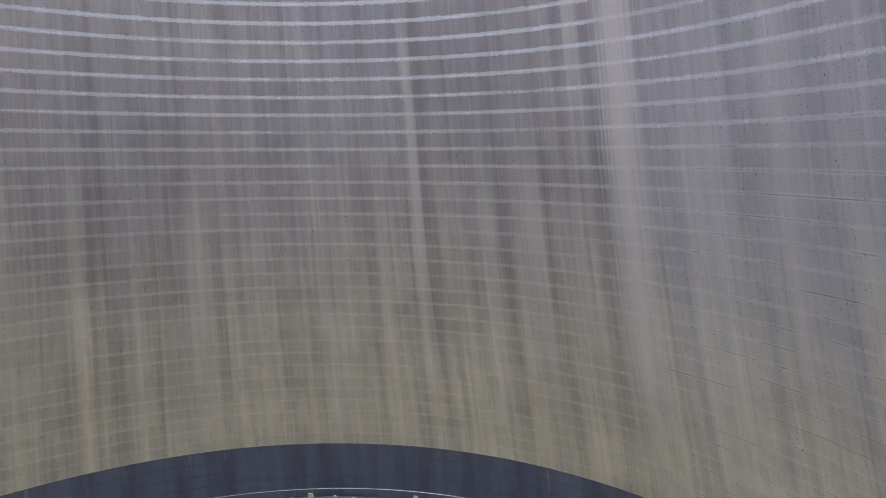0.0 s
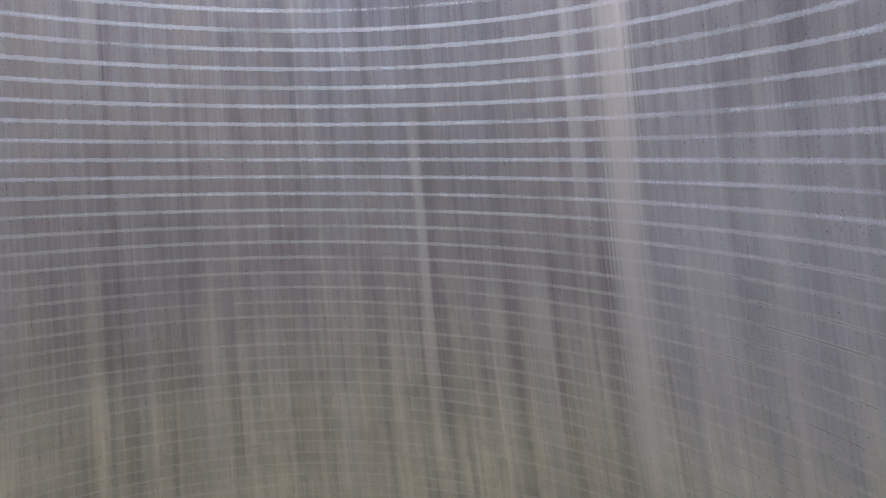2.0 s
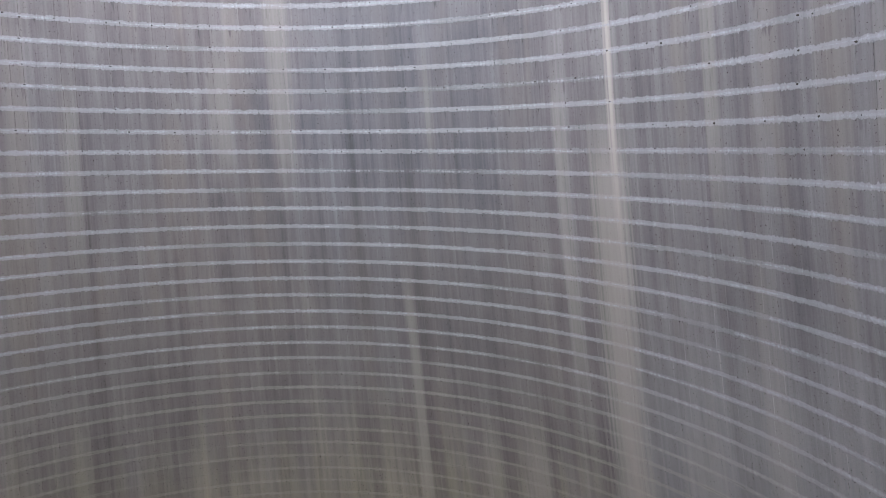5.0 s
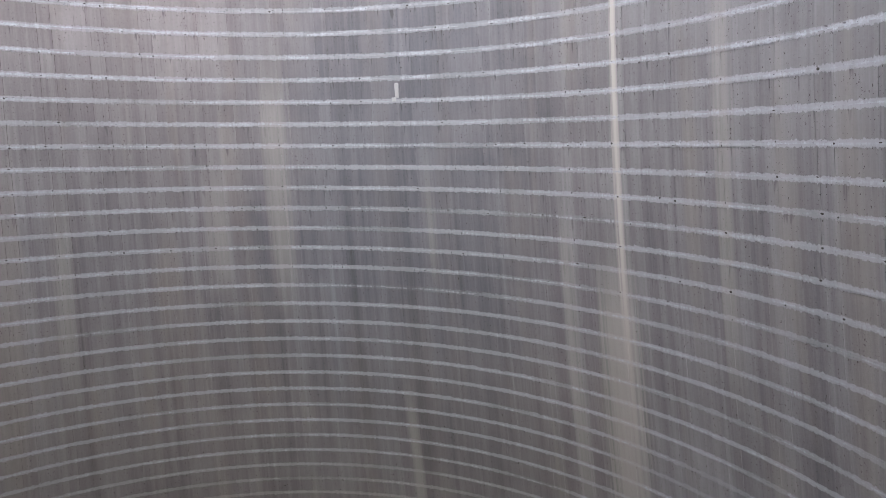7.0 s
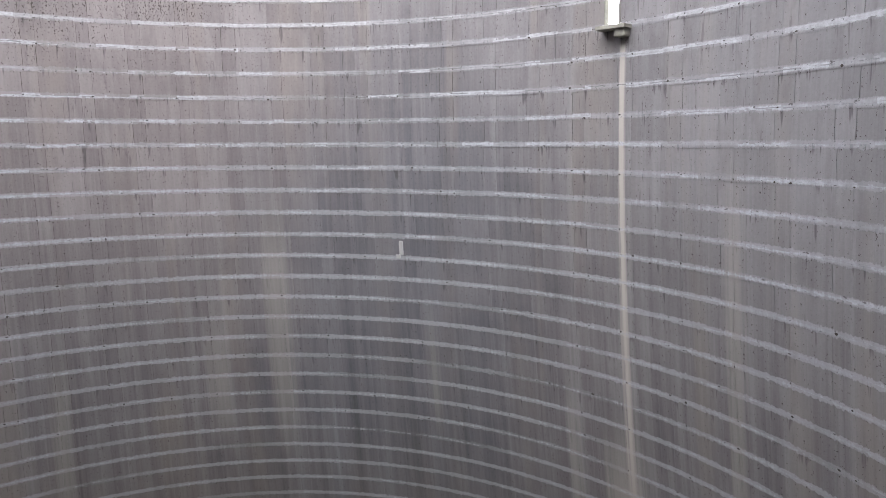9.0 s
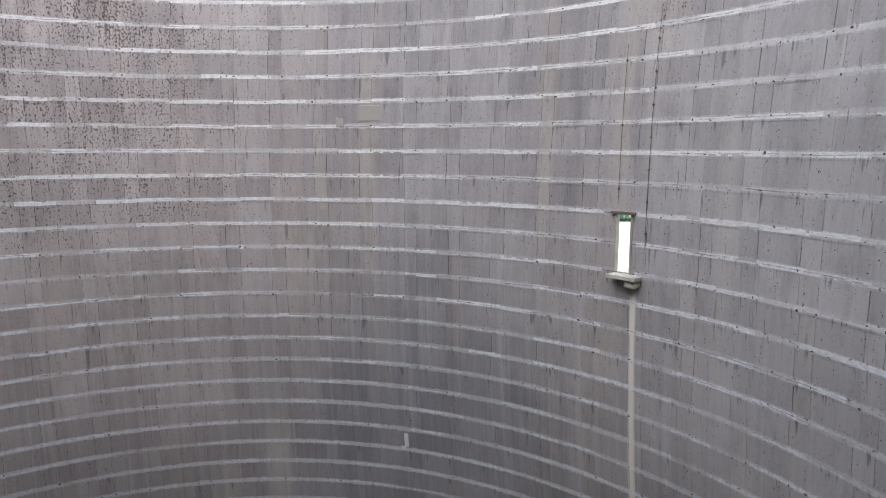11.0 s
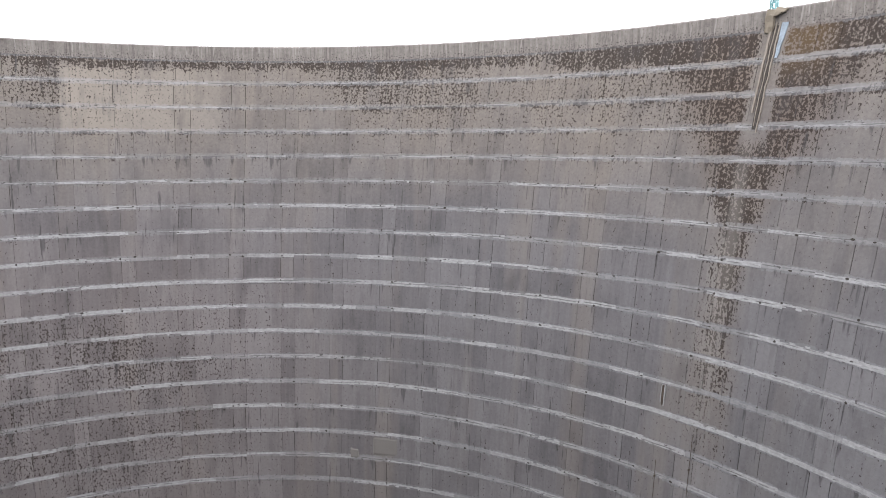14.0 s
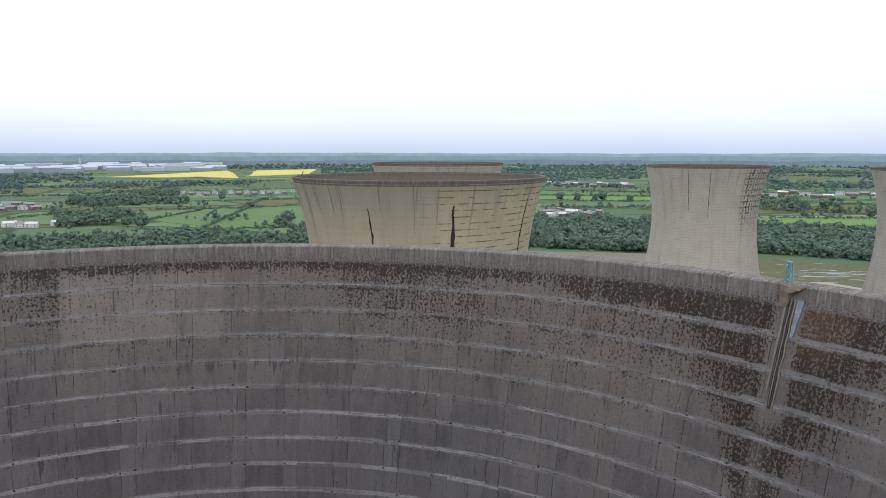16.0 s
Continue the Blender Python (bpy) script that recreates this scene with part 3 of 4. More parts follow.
M_SILT = plain("wet_silt", (0.05, 0.05, 0.055), 0.8, 2.0, 0.5)
M_RUBBLE = plain("dusty_rubble", (0.15, 0.14, 0.12), 0.95, 3.0, 0.6)
M_RIB = plain("stained_rib", (0.19, 0.165, 0.142), 0.95, 5.0, 0.4)
M_LAWN = plain("lawn_grass", (0.04, 0.12, 0.016), 0.95, 0.05, 0.2)


# ---- mesh helpers ----
def part(name, bm, material, parent=None, label="", smooth=False):
    """Links a bmesh as one mesh object, under a thing or a part where one is given."""
    me = bpy.data.meshes.new(name)
    bm.to_mesh(me)
    bm.free()
    return mesh_part(name, me, material, parent, label, smooth)


def mesh_part(name, me, material, parent=None, label="", smooth=False):
    if smooth:
        me.shade_smooth()
    if material and not me.materials:
        me.materials.append(material)
    ob = new(name, me)
    if parent:
        ob.parent = parent
    if label:
        tagged(ob, label)
    return ob


def from_lists(name, verts, faces, material, parent=None, label="", smooth=False):
    me = bpy.data.meshes.new(name)
    me.from_pydata(verts, [], faces)
    me.update()
    return mesh_part(name, me, material, parent, label, smooth)


def add_box(bm, size, m=Matrix(), bevel=0.0):
    made = bmesh.ops.create_cube(bm, size=1.0, matrix=m @ Matrix.Diagonal((*size, 1)))
    if bevel:
        edges = list({e for v in made["verts"] for e in v.link_edges})
        bmesh.ops.bevel(bm, geom=edges, offset=bevel, segments=2, profile=0.6, affect="EDGES")
    return bm


def add_tube(bm, a, b, r1, r2=None, sides=10):
    a, b = Vector(a), Vector(b)
    turn = (b - a).to_track_quat("Z", "Y").to_matrix().to_4x4()
    bmesh.ops.create_cone(bm, cap_ends=True, segments=sides, radius1=r1, radius2=r1 if r2 is None else r2, depth=(b - a).length,
                          matrix=Matrix.Translation((a + b) / 2) @ turn)
    return bm


def lathe(profile, segments, closed=True, phase=0.0):
    """Vertices and faces of a profile of (radius, z) turned round the z axis."""
    n = len(profile)
    verts = [(r * math.sin(phase + math.tau * i / segments), r * math.cos(phase + math.tau * i / segments), z) for i in range(segments) for r, z in profile]
    faces = []
    for i in range(segments):
        a, b = i * n, (i + 1) % segments * n
        for j in range(n if closed else n - 1):
            k = (j + 1) % n
            faces.append((a + j, b + j, b + k, a + k))
    return verts, faces


# ---- the cooling tower that the camera rises in ----
PANELS = 60  # pairs of a wide and a narrow shutter panel in each cast
DOOR_A, DOOR_B, DOOR_LOW, DOOR_HIGH = 45.5, 47.3, 9, 11  # the access opening: angles and casts
SHELL = 0.2


def tower_thing(label):
    ob = new("cooling_tower")
    return tagged(ob, label, "cooling tower", "cooling towers")


tower = tower_thing("hollow disused concrete cooling tower with lime-stained casting joints")


def in_door(a, b, k):
    return DOOR_LOW <= k < DOOR_HIGH and b > DOOR_A + 0.01 and a < DOOR_B - 0.01


def panel_edges(k):
    """Angles at which the panels of a cast end; the access opening takes a place of its own."""
    rng = random.Random(500 + k)
    edges, step, shift = [], 360 / PANELS, 1.2 + rng.uniform(-0.12, 0.12)
    for i in range(PANELS):
        edges += [-180 + i * step + shift, -180 + i * step + step * 0.72 + shift + rng.uniform(-0.25, 0.25)]
    edges.append(edges[0] + 360)
    if DOOR_LOW <= k < DOOR_HIGH:
        edges = [a for a in edges if not DOOR_A - 0.6 < a < DOOR_B + 0.6] + [DOOR_A, DOOR_B]
        edges.sort()
    return edges


def panel_data(k, a, b, back, out, gap=0.011):
    """One panel of the cast k between two angles: a curved face with sides that run back into the joint."""
    z0, z1 = RING[k] + 0.012, RING[k + 1] - 0.012
    g = math.degrees(gap / radius(z0))
    cols = max(2, round((b - a) / 1.6))
    base, verts = 0, []
    for z in (z0, (z0 + z1) / 2, z1):
        for i in range(cols + 1):
            t = radians(a + g + (b - a - 2 * g) * i / cols)
            r = radius(z) + out
            verts.append((r * math.sin(t), r * math.cos(t), z))
    n = cols + 1
    faces = [(j * n + i, j * n + i + 1, (j + 1) * n + i + 1, (j + 1) * n + i) for j in range(2) for i in range(cols)]
    edge = [i for i in range(n)] + [n + cols, 2 * n + cols] + [2 * n + i for i in range(cols - 1, -1, -1)] + [n]
    start = len(verts)
    for e in edge:
        x, y, z = verts[e]
        s = 1 + back / math.hypot(x, y)
        verts.append((x * s, y * s, z))
    m = len(edge)
    faces += [(edge[i], start + i, start + (i + 1) % m, edge[(i + 1) % m]) for i in range(m)]
    return verts, faces


def build_panels():
    """All panels: those of the upper casts that the camera passes nearest are parts of their own, the rest is joined."""
    rest = {M_CONCRETE.name: ([], []), M_TAR.name: ([], [])}
    for k in range(FIRST, LAST):
        rng = random.Random(900 + k)
        edges = panel_edges(k)
        for a, b in zip(edges, edges[1:]):
            if in_door(a, b, k):
                continue
            material = M_TAR if k < PAINT else M_CONCRETE
            v, f = panel_data(k, a, b, 0.035, rng.uniform(-0.008, 0.008), rng.choice((0.004, 0.006, 0.011)) if k > 4 else 0.006 if k > -8 else 0.003)
            if k >= LAST - 10 and -34 < a < 60:
                from_lists("panel", v, f, material, tower)
                continue
            verts, faces = rest[material.name]
            o = len(verts)
            verts += v
            faces += [tuple(i + o for i in q) for q in f]
    for material, name in ((M_CONCRETE, "panelling"), (M_TAR, "tarred_panelling")):
        ob = from_lists(name, *rest[material.name], material, tower)
        tagged(ob, "tarred lower panels" if material is M_TAR else "", kind="stuff")


build_panels()


def build_joint(k):
    """The lime-pointed band along a joint: a low ridge of worn pointing."""
    rng = random.Random(1700 + k)
    steps, high = 360, 0.004 if k < -20 else 0.006
    verts = []
    for i in range(steps):
        a = -180 + i
        w = 0.135 + rng.uniform(-0.015, 0.015)
        for dz, proud in ((-w, 0.0015), (-w * 0.5, high), (w * 0.45, high), (w, 0.0015)):
            z = RING[k] + dz + rng.uniform(-0.005, 0.005)
            r = radius(z) - proud
            verts.append((r * math.sin(radians(a)), r * math.cos(radians(a)), z))
    faces = []
    for i in range(steps):
        a = -180 + i
        if DOOR_LOW <= k <= DOOR_HIGH and DOOR_A - 1.6 < a < DOOR_B + 0.7:
            continue
        p, q = i * 4, (i + 1) % steps * 4
        faces += [(p + j, q + j, q + j + 1, p + j + 1) for j in range(3)]
    return from_lists("joint", verts, faces, M_LIME, tower)


for k in range(PAINT + 1, LAST):
    build_joint(k)


def build_bolt_holes():
    """Dark holes where the pointing has dropped out at the corners of the panels."""
    verts, faces = [], []
    for k in range(-8, LAST):
        rng = random.Random(2300 + k)
        often = rng.choice((0.15, 0.4, 0.7))
        for a in panel_edges(k):
            d = a + rng.uniform(-0.12, 0.12)
            if rng.random() > often or (DOOR_LOW <= k <= DOOR_HIGH and DOOR_A - 1.8 < d < DOOR_B + 1):
                continue
            w, h, z = rng.uniform(0.02, 0.065), rng.uniform(0.02, 0.045), RING[k] + rng.uniform(-0.07, 0.07)
            o, t = len(verts), radians(d)
            for depth, size in ((0.009, 1.0), (0.011, 0.6)):
                for i in range(7):
                    q = math.tau * i / 7
                    zz = z + h * size * math.sin(q) * rng.uniform(0.7, 1.25)
                    r, s = radius(zz) - depth, t + w * size * math.cos(q) * rng.uniform(0.7, 1.25) / 20
                    verts.append((r * math.sin(s), r * math.cos(s), zz))
            faces += [(o + i, o + (i + 1) % 7, o + 7 + (i + 1) % 7, o + 7 + i) for i in range(7)] + [tuple(o + 7 + i for i in range(7))]
    tagged(from_lists("pitting", verts, faces, M_CRACK, tower, "small dark holes along the joints"), kind="stuff")


build_bolt_holes()


def shell_body(parent, low, high, thick, door=None, inner=None, outer=None):
    """The shell itself, inner and outer faces, with an opening through it where one is given."""
    angles = [-180 + 3 * i for i in range(120)]
    if door:
        angles = sorted([a for a in angles if not door[0] - 0.5 < a < door[1] + 0.5] + [door[0], door[1]])
    rows = list(range(low, high + 1))
    n, verts, faces = len(angles), [], []
    for side in (0.03, thick):
        for k in rows:
            r = radius(RING[k]) + side
            verts += [(r * math.sin(radians(a)), r * math.cos(radians(a)), RING[k]) for a in angles]
    layer = n * len(rows)
    for j, k in enumerate(rows[:-1]):
        for i in range(n):
            hole = door and door[2] <= k < door[3] and abs(angles[i] - door[0]) < 0.01
            i2 = (i + 1) % n
            if hole:
                faces += [(j * n + i, (j + 1) * n + i, layer + (j + 1) * n + i, layer + j * n + i), (j * n + i2, (j + 1) * n + i2, layer + (j + 1) * n + i2, layer + j * n + i2)]
                if k == door[2]:
                    faces.append((j * n + i, j * n + i2, layer + j * n + i2, layer + j * n + i))
                if k == door[3] - 1:
                    faces.append(((j + 1) * n + i, (j + 1) * n + i2, layer + (j + 1) * n + i2, layer + (j + 1) * n + i))
                continue
            faces.append((j * n + i, (j + 1) * n + i, (j + 1) * n + i2, j * n + i2))
            faces.append((layer + j * n + i, layer + j * n + i2, layer + (j + 1) * n + i2, layer + (j + 1) * n + i))
    for i in range(n):
        i2 = (i + 1) % n
        faces.append((i, i2, layer + i2, layer + i))
    ob = from_lists("shell", verts, faces, outer or M_OUTER, parent)
    if inner:
        ob.data.materials.append(inner)
        for f in ob.data.polygons:
            if max(f.vertices) < layer:
                f.material_index = 1
    return ob


shell_body(tower, FIRST, LAST, SHELL, (DOOR_A, DOOR_B, DOOR_LOW, DOOR_HIGH), M_CRACK)


def rim_profile():
    r = radius(RING[LAST])
    z = RING[LAST]
    return [(r - 0.004, z - 0.012), (r + 0.02, RIM - 0.05), (r + 0.07, RIM), (r + 0.75, RIM + 0.01), (r + 0.8, RIM - 0.06), (r + 0.78, RIM - 0.32), (r + 0.3, z - 0.35), (r + 0.16, z - 0.4), (r + 0.1, z - 0.02)]


from_lists("rim_beam", *lathe(rim_profile(), 240), M_RIM, tower)

# ---- ground, pond and legs under the shell ----
FOOT = RING[FIRST]


def build_ground():
    rings = [0.0, 20, 60, 150, 300, 500, 800, 1200, 1800, 2600, 3600, 4900]
    seg = 96
    verts, faces = [(0, 0, 0)], []
    for r in rings[1:]:
        verts += [(r * math.sin(math.tau * i / seg), r * math.cos(math.tau * i / seg), 0.0) for i in range(seg)]
    faces += [(0, 1 + (i + 1) % seg, 1 + i) for i in range(seg)]
    for j in range(len(rings) - 2):
        a, b = 1 + j * seg, 1 + (j + 1) * seg
        faces += [(a + i, a + (i + 1) % seg, b + (i + 1) % seg, b + i) for i in range(seg)]
    return tagged(from_lists("ground", verts, faces, M_GROUND), "flat green farmland with hedged fields", "ground", kind="structure")


build_ground()
def leg(parent, i, count, ground=0.0):
    """One raking leg between the ground and the shell's foot ring."""
    a = math.tau * i / count
    lean = math.tau / count * 0.5 * (1 if i % 2 else -1)
    r0, r1 = radius(FOOT) + 1.6, radius(FOOT) + 0.1
    bm = add_tube(bmesh.new(), (r0 * math.sin(a), r0 * math.cos(a), ground - 0.1), (r1 * math.sin(a + lean), r1 * math.cos(a + lean), FOOT - 0.35), 0.3, 0.26, 8)
    return part("leg", bm, M_OUTER, parent)


for i in range(48):
    leg(tower, i, 48)
r = radius(FOOT)
foot_ring = from_lists("foot_ring", *lathe([(r - 0.08, FOOT - 0.5), (r - 0.08, FOOT - 0.02), (r - 0.03, FOOT + 0.02), (r + 0.6, FOOT + 0.02), (r + 0.6, FOOT - 0.5)], 180), M_TAR, tower)
from_lists("drip_edge", *lathe([(r - 0.12, FOOT - 0.02), (r - 0.12, FOOT + 0.02), (r - 0.07, FOOT + 0.02), (r - 0.07, FOOT - 0.02)], 180), M_PATCH, tower, "thin pale drip edge")
# unseen pale ring, added to bounce skylight up onto the lower shell
BOUNCE_RING = [(r + 2.2, -0.2), (r + 2.2, 0.25), (r + 26, 0.25), (r + 26, -0.2)]
tagged(from_lists("bounce_ring", *lathe(BOUNCE_RING, 120), M_PALE_CONCRETE), "added pale concrete ring that bounces light into the tower's foot", "pavement", kind="structure")


def arc_wall(name, profile, a0, a1, material, label, category):
    """A profile swept round the axis between two angles, with closed ends."""
    steps, n = 60, len(profile)
    verts = [(q * math.sin(radians(a0 + (a1 - a0) * i / steps)), q * math.cos(radians(a0 + (a1 - a0) * i / steps)), z) for i in range(steps + 1) for q, z in profile]
    faces = [(i * n + j, (i + 1) * n + j, (i + 1) * n + (j + 1) % n, i * n + (j + 1) % n) for i in range(steps) for j in range(n)]
    faces += [tuple(range(n)), tuple(steps * n + j for j in range(n))[::-1]]
    return tagged(from_lists(name, verts, faces, material), label, category, kind="structure")


# this wall is added to block the bright outside below the shell
arc_wall("added_pond_wall", [(r - 0.05, FOOT - 0.5), (r + 0.35, FOOT - 0.5), (r + 0.9, 0.0), (r + 0.5, 0.0)], -62, 78, M_TAR, "added tarred wall that keeps daylight out under the shell", "wall")
arc_wall("pond_walkway", [(r - 3.4, FOOT - 1.0), (r - 3.4, FOOT - 0.75), (r + 0.1, FOOT - 0.75), (r + 0.1, FOOT - 1.0)], -62, 78, M_SILT, "dark silted walkway along the foot of the shell", "walkway")
for i in range(24):
    a = radians(-60 + 136 * i / 23)
    pier = add_box(bmesh.new(), (0.4, 0.4, FOOT - 0.95), pose((r - 3.0) * math.sin(a), (r - 3.0) * math.cos(a), (FOOT - 1.0) / 2 + 0.02, 0, 0, -math.degrees(a)), 0.03)
    tagged(part("pier", pier, M_TAR), "square tarred pier under the walkway", "pier", "walkway piers")
kerb = from_lists("pond_kerb", *lathe([(r + 1.0, -0.2), (r + 1.0, 0.9), (r + 2.2, 0.9), (r + 2.2, -0.2)], 120), M_OUTER)
tagged(kerb, "low round concrete kerb of the drained pond", "kerb", kind="structure")
# hidden from view, the floor is kept pale to throw light on the walls
bm = bmesh.new()
bmesh.ops.create_circle(bm, cap_ends=True, segments=96, radius=radius(FOOT) + 3, matrix=Matrix.Translation((0, 0, 0.05)))
tagged(part("pond_floor", bm, M_POND), "drained concrete pond floor with rubble and silt", "floor", kind="structure")


def other_tower(x, y, z, material, label):
    ob, r = tower_thing(label), radius(RING[LAST])
    shell_body(ob, FIRST, LAST, 0.4, inner=M_INSIDE, outer=material)
    from_lists("rim_beam", *lathe([(q - (0.3 if q > r + 0.5 else 0.0), h) for q, h in rim_profile()], 120), M_RIM, ob)
    for i in range(24):
        leg(ob, i, 24, -z)
    ob.matrix_basis = pose(x, y, z)
    return ob


def outer_crack(parent, degrees, z0, z1, width, lean=0.0, seed=1):
    """A dark open crack down the outer face, of uneven width."""
    rng = random.Random(seed)
    verts, faces, steps = [], [], 14
    for i in range(steps + 1):
        z = z0 + (z1 - z0) * i / steps
        w = width * (0.35 + 0.65 * math.sin(math.pi * (0.12 + 0.8 * i / steps))) * rng.uniform(0.7, 1.2) / 2
        r = radius(z) + 0.43
        mid = radians(degrees + lean * i / steps) + rng.uniform(-0.1, 0.1) / r
        for side, back in ((-1, -0.2), (-1, 0.0), (1, 0.0), (1, -0.2)):
            t = mid + side * w / r
            verts.append(((r + back) * math.sin(t), (r + back) * math.cos(t), z))
    for i in range(steps):
        faces += [(4 * i + j, 4 * i + j + 1, 4 * i + j + 5, 4 * i + j + 4) for j in range(3)]
    return from_lists("crack", verts, faces, M_CRACK, parent, "dark open crack")


LOOKS = [(M_OUTER_BUFF, "tan concrete cooling tower with dark joints and cracks"), (M_OUTER_GREY, "pale grey cooling tower with a dark fringe"),
         (M_OUTER_STAINED, "buff grey cooling tower with black stains on one flank"), (M_OUTER_GREY, "pale grey cooling tower at the row's end")]
others = [other_tower(x, y, z, *looks) for (x, y, z), looks in zip([(0.8, 123.5, -0.4), (1.7, 240.5, 0.2), (111.9, 272.8, -1.3), (179.5, 227.3, -1.3)], LOOKS)]
# two bent posts stand on the rim of the nearest
for degrees, lean in ((-81.0, 0.35), (50.6, -0.3)):
    base = Vector(((radius(RING[LAST]) + 0.4) * math.sin(radians(degrees)), (radius(RING[LAST]) + 0.4) * math.cos(radians(degrees)), RIM))
    bm = add_tube(bmesh.new(), base - Vector((0, 0, 0.05)), base + Vector((lean * 0.4, 0, 0.4)), 0.09, 0.08, 8)
    add_tube(bm, base + Vector((lean * 0.4, 0, 0.38)), base + Vector((lean, 0, 0.6)), 0.09, 0.1, 8)
    part("rim_post", bm, M_IRON, others[0], "bent iron post on the rim")
# the nearest of them faces the camera with three long cracks
outer_crack(others[0], 180 + 17, 74, 87, 0.36, 2, 1)
outer_crack(others[0], 180 - 18, 76, 87.5, 0.55, 1.5, 2)
outer_crack(others[0], 180 - 15.5, 76, 83, 0.7, -2.2, 3)
outer_crack(others[0], 180 - 58, 74, 88, 0.35, 0, 4)
outer_crack(others[2], 200 + 16, 74, 90, 0.2, 0, 5)
outer_crack(others[2], 200 - 4, 72, 90, 0.22, 0, 6)

# ---- the access opening and its ledge ----
def shell_frame(degrees, v):
    """Axes at a place on the inner face: x along the girth, y outwards, z up."""
    t = radians(degrees)
    m = Matrix(((math.cos(t), math.sin(t), 0, 0), (-math.sin(t), math.cos(t), 0, 0), (0, 0, 1, 0), (0, 0, 0, 1)))
    return Matrix.Translation(on_shell(degrees, v)) @ m


def rough_block(size, m, amount, cuts=3, seed=1):
    """A block of broken or weathered concrete: a box with worn edges and an uneven face."""
    bm = bmesh.new()
    add_box(bm, size, bevel=min(size) * 0.12)
    bmesh.ops.subdivide_edges(bm, edges=bm.edges[:], cuts=cuts, use_grid_fill=True)
    for v in bm.verts:
        v.co += noise.noise_vector(v.co * 4 + Vector((seed * 7.1, 0, 0))) * amount
    bm.transform(m)
    return bm


def build_ledge():
    base = shell_frame(46.9, DOOR_LOW)
    ledge = tagged(new("access_ledge"), "mossy concrete ledge on a corbel under the access opening", "ledge")
    part("slab", rough_block((1.25, 0.62, 0.14), base @ pose(0.1, -0.22, -0.1), 0.02), M_LEDGE, ledge)
    part("corbel", rough_block((0.46, 0.42, 0.3), base @ pose(0.42, -0.2, -0.31), 0.03, seed=3), M_LEDGE, ledge)
    bm = bmesh.new()
    rng = random.Random(4)
    for i in range(26):
        s = rng.uniform(0.03, 0.09)
        add_box(bm, (s, s * 0.8, s * 0.6), base @ pose(rng.uniform(-0.35, 0.6), rng.uniform(-0.48, -0.1), -0.02, rng.uniform(0, 40), rng.uniform(0, 40), rng.uniform(0, 90)))
    part("rubble", bm, M_PATCH, ledge, "pale crumbs of concrete")
    return ledge


build_ledge()


def build_door_frame():
    thing = tagged(new("opening_frame"), "bare concrete surround of the tall access opening", "frame")
    for a, w in ((DOOR_A, 0.022), (DOOR_B, 0.05)):
        low, high = on_shell(a, DOOR_LOW), on_shell(a, DOOR_HIGH)
        bm = bmesh.new()
        f = shell_frame(a, (DOOR_LOW + DOOR_HIGH) / 2)
        add_box(bm, (abs(w) * 1.8, 0.24, high.z - low.z - 0.02), f @ pose(w, 0.09, 0), 0.01)
        part("jamb", bm, M_LEDGE if a == DOOR_A else M_MEND, thing)
    f = shell_frame((DOOR_A + DOOR_B) / 2, DOOR_HIGH)
    bm = rough_block((1.0, 0.2, 0.09), f @ pose(0.02, -0.02, 0.03), 0.012, seed=8)
    part("lintel", bm, M_IRON, thing, "dark stained lintel")


build_door_frame()


def build_conduit(a0, v0, a1, v1, r, name, label, clips):
    """A cable or pipe that follows the shell, held by clips."""
    thing = tagged(new(name), label, "pipe")
    bm = bmesh.new()
    steps = max(4, int(abs(v1 - v0) * 2))
    pts = [on_shell(a0 + (a1 - a0) * i / steps + 0.05 * noise.noise((i * 0.7, a0, 0)), v0 + (v1 - v0) * i / steps, 0.05 + r) for i in range(steps + 1)]
    for p, q in zip(pts, pts[1:]):
        add_tube(bm, p, q, r, sides=8)
    part("run", bm, M_IRON, thing)
    for i in range(1, steps, clips):
        bm = add_box(bmesh.new(), (r * 4, 0.1, 0.06), Matrix.Translation(pts[i]) @ pose(0, 0, 0, 0, 0, -a0), 0.008)
        part("clip", bm, M_IRON, thing)
    return thing


build_conduit(49.2, 9.9, 49.0, 17.6, 0.01, "cable", "dark cable clipped down the wall beside the opening", 2)
build_conduit(45.75, 11.3, 45.6, 16.5, 0.009, "cable", "thin dark cable above the access opening", 4)

# ---- mortar marks ----


def curved_patch(name, a, b, low, high, material, proud, label, seed, ragged=0.03):
    """A trowelled patch that lies on the inner face between two angles and two heights."""
    rng = random.Random(seed)
    cols, rows = 8, 6
    verts, faces = [], []
    for j in range(rows + 1):
        for i in range(cols + 1):
            rim = i in (0, cols) or j in (0, rows)
            jig = ragged if rim else 0.0
            d = a + (b - a) * i / cols + math.degrees(rng.uniform(-jig, jig) / 21)
            p = on_shell(d, low + (high - low) * j / rows + rng.uniform(-jig, jig), -0.02 if rim else proud)
            verts.append(tuple(p))
    n = cols + 1
    faces = [(j * n + i, j * n + i + 1, (j + 1) * n + i + 1, (j + 1) * n + i) for j in range(rows) for i in range(cols)]
    return tagged(from_lists(name, verts, faces, material), label, "patch")


curved_patch("lime_bar", 16.65, 17.35, 0.05, 0.86, M_PATCH, 0.03, "pale upright bar of lime mortar on a joint", 1, 0.02)
curved_patch("lime_bar", 16.2, 16.9, -0.05, 0.18, M_PATCH, 0.035, "pale foot of lime mortar beside an upright bar", 2, 0.03)
curved_patch("mortar_patch", 11.1, 14.7, 14.1, 14.95, M_MEND, 0.02, "square buff mortar patch in one cast of the wall", 3, 0.012)
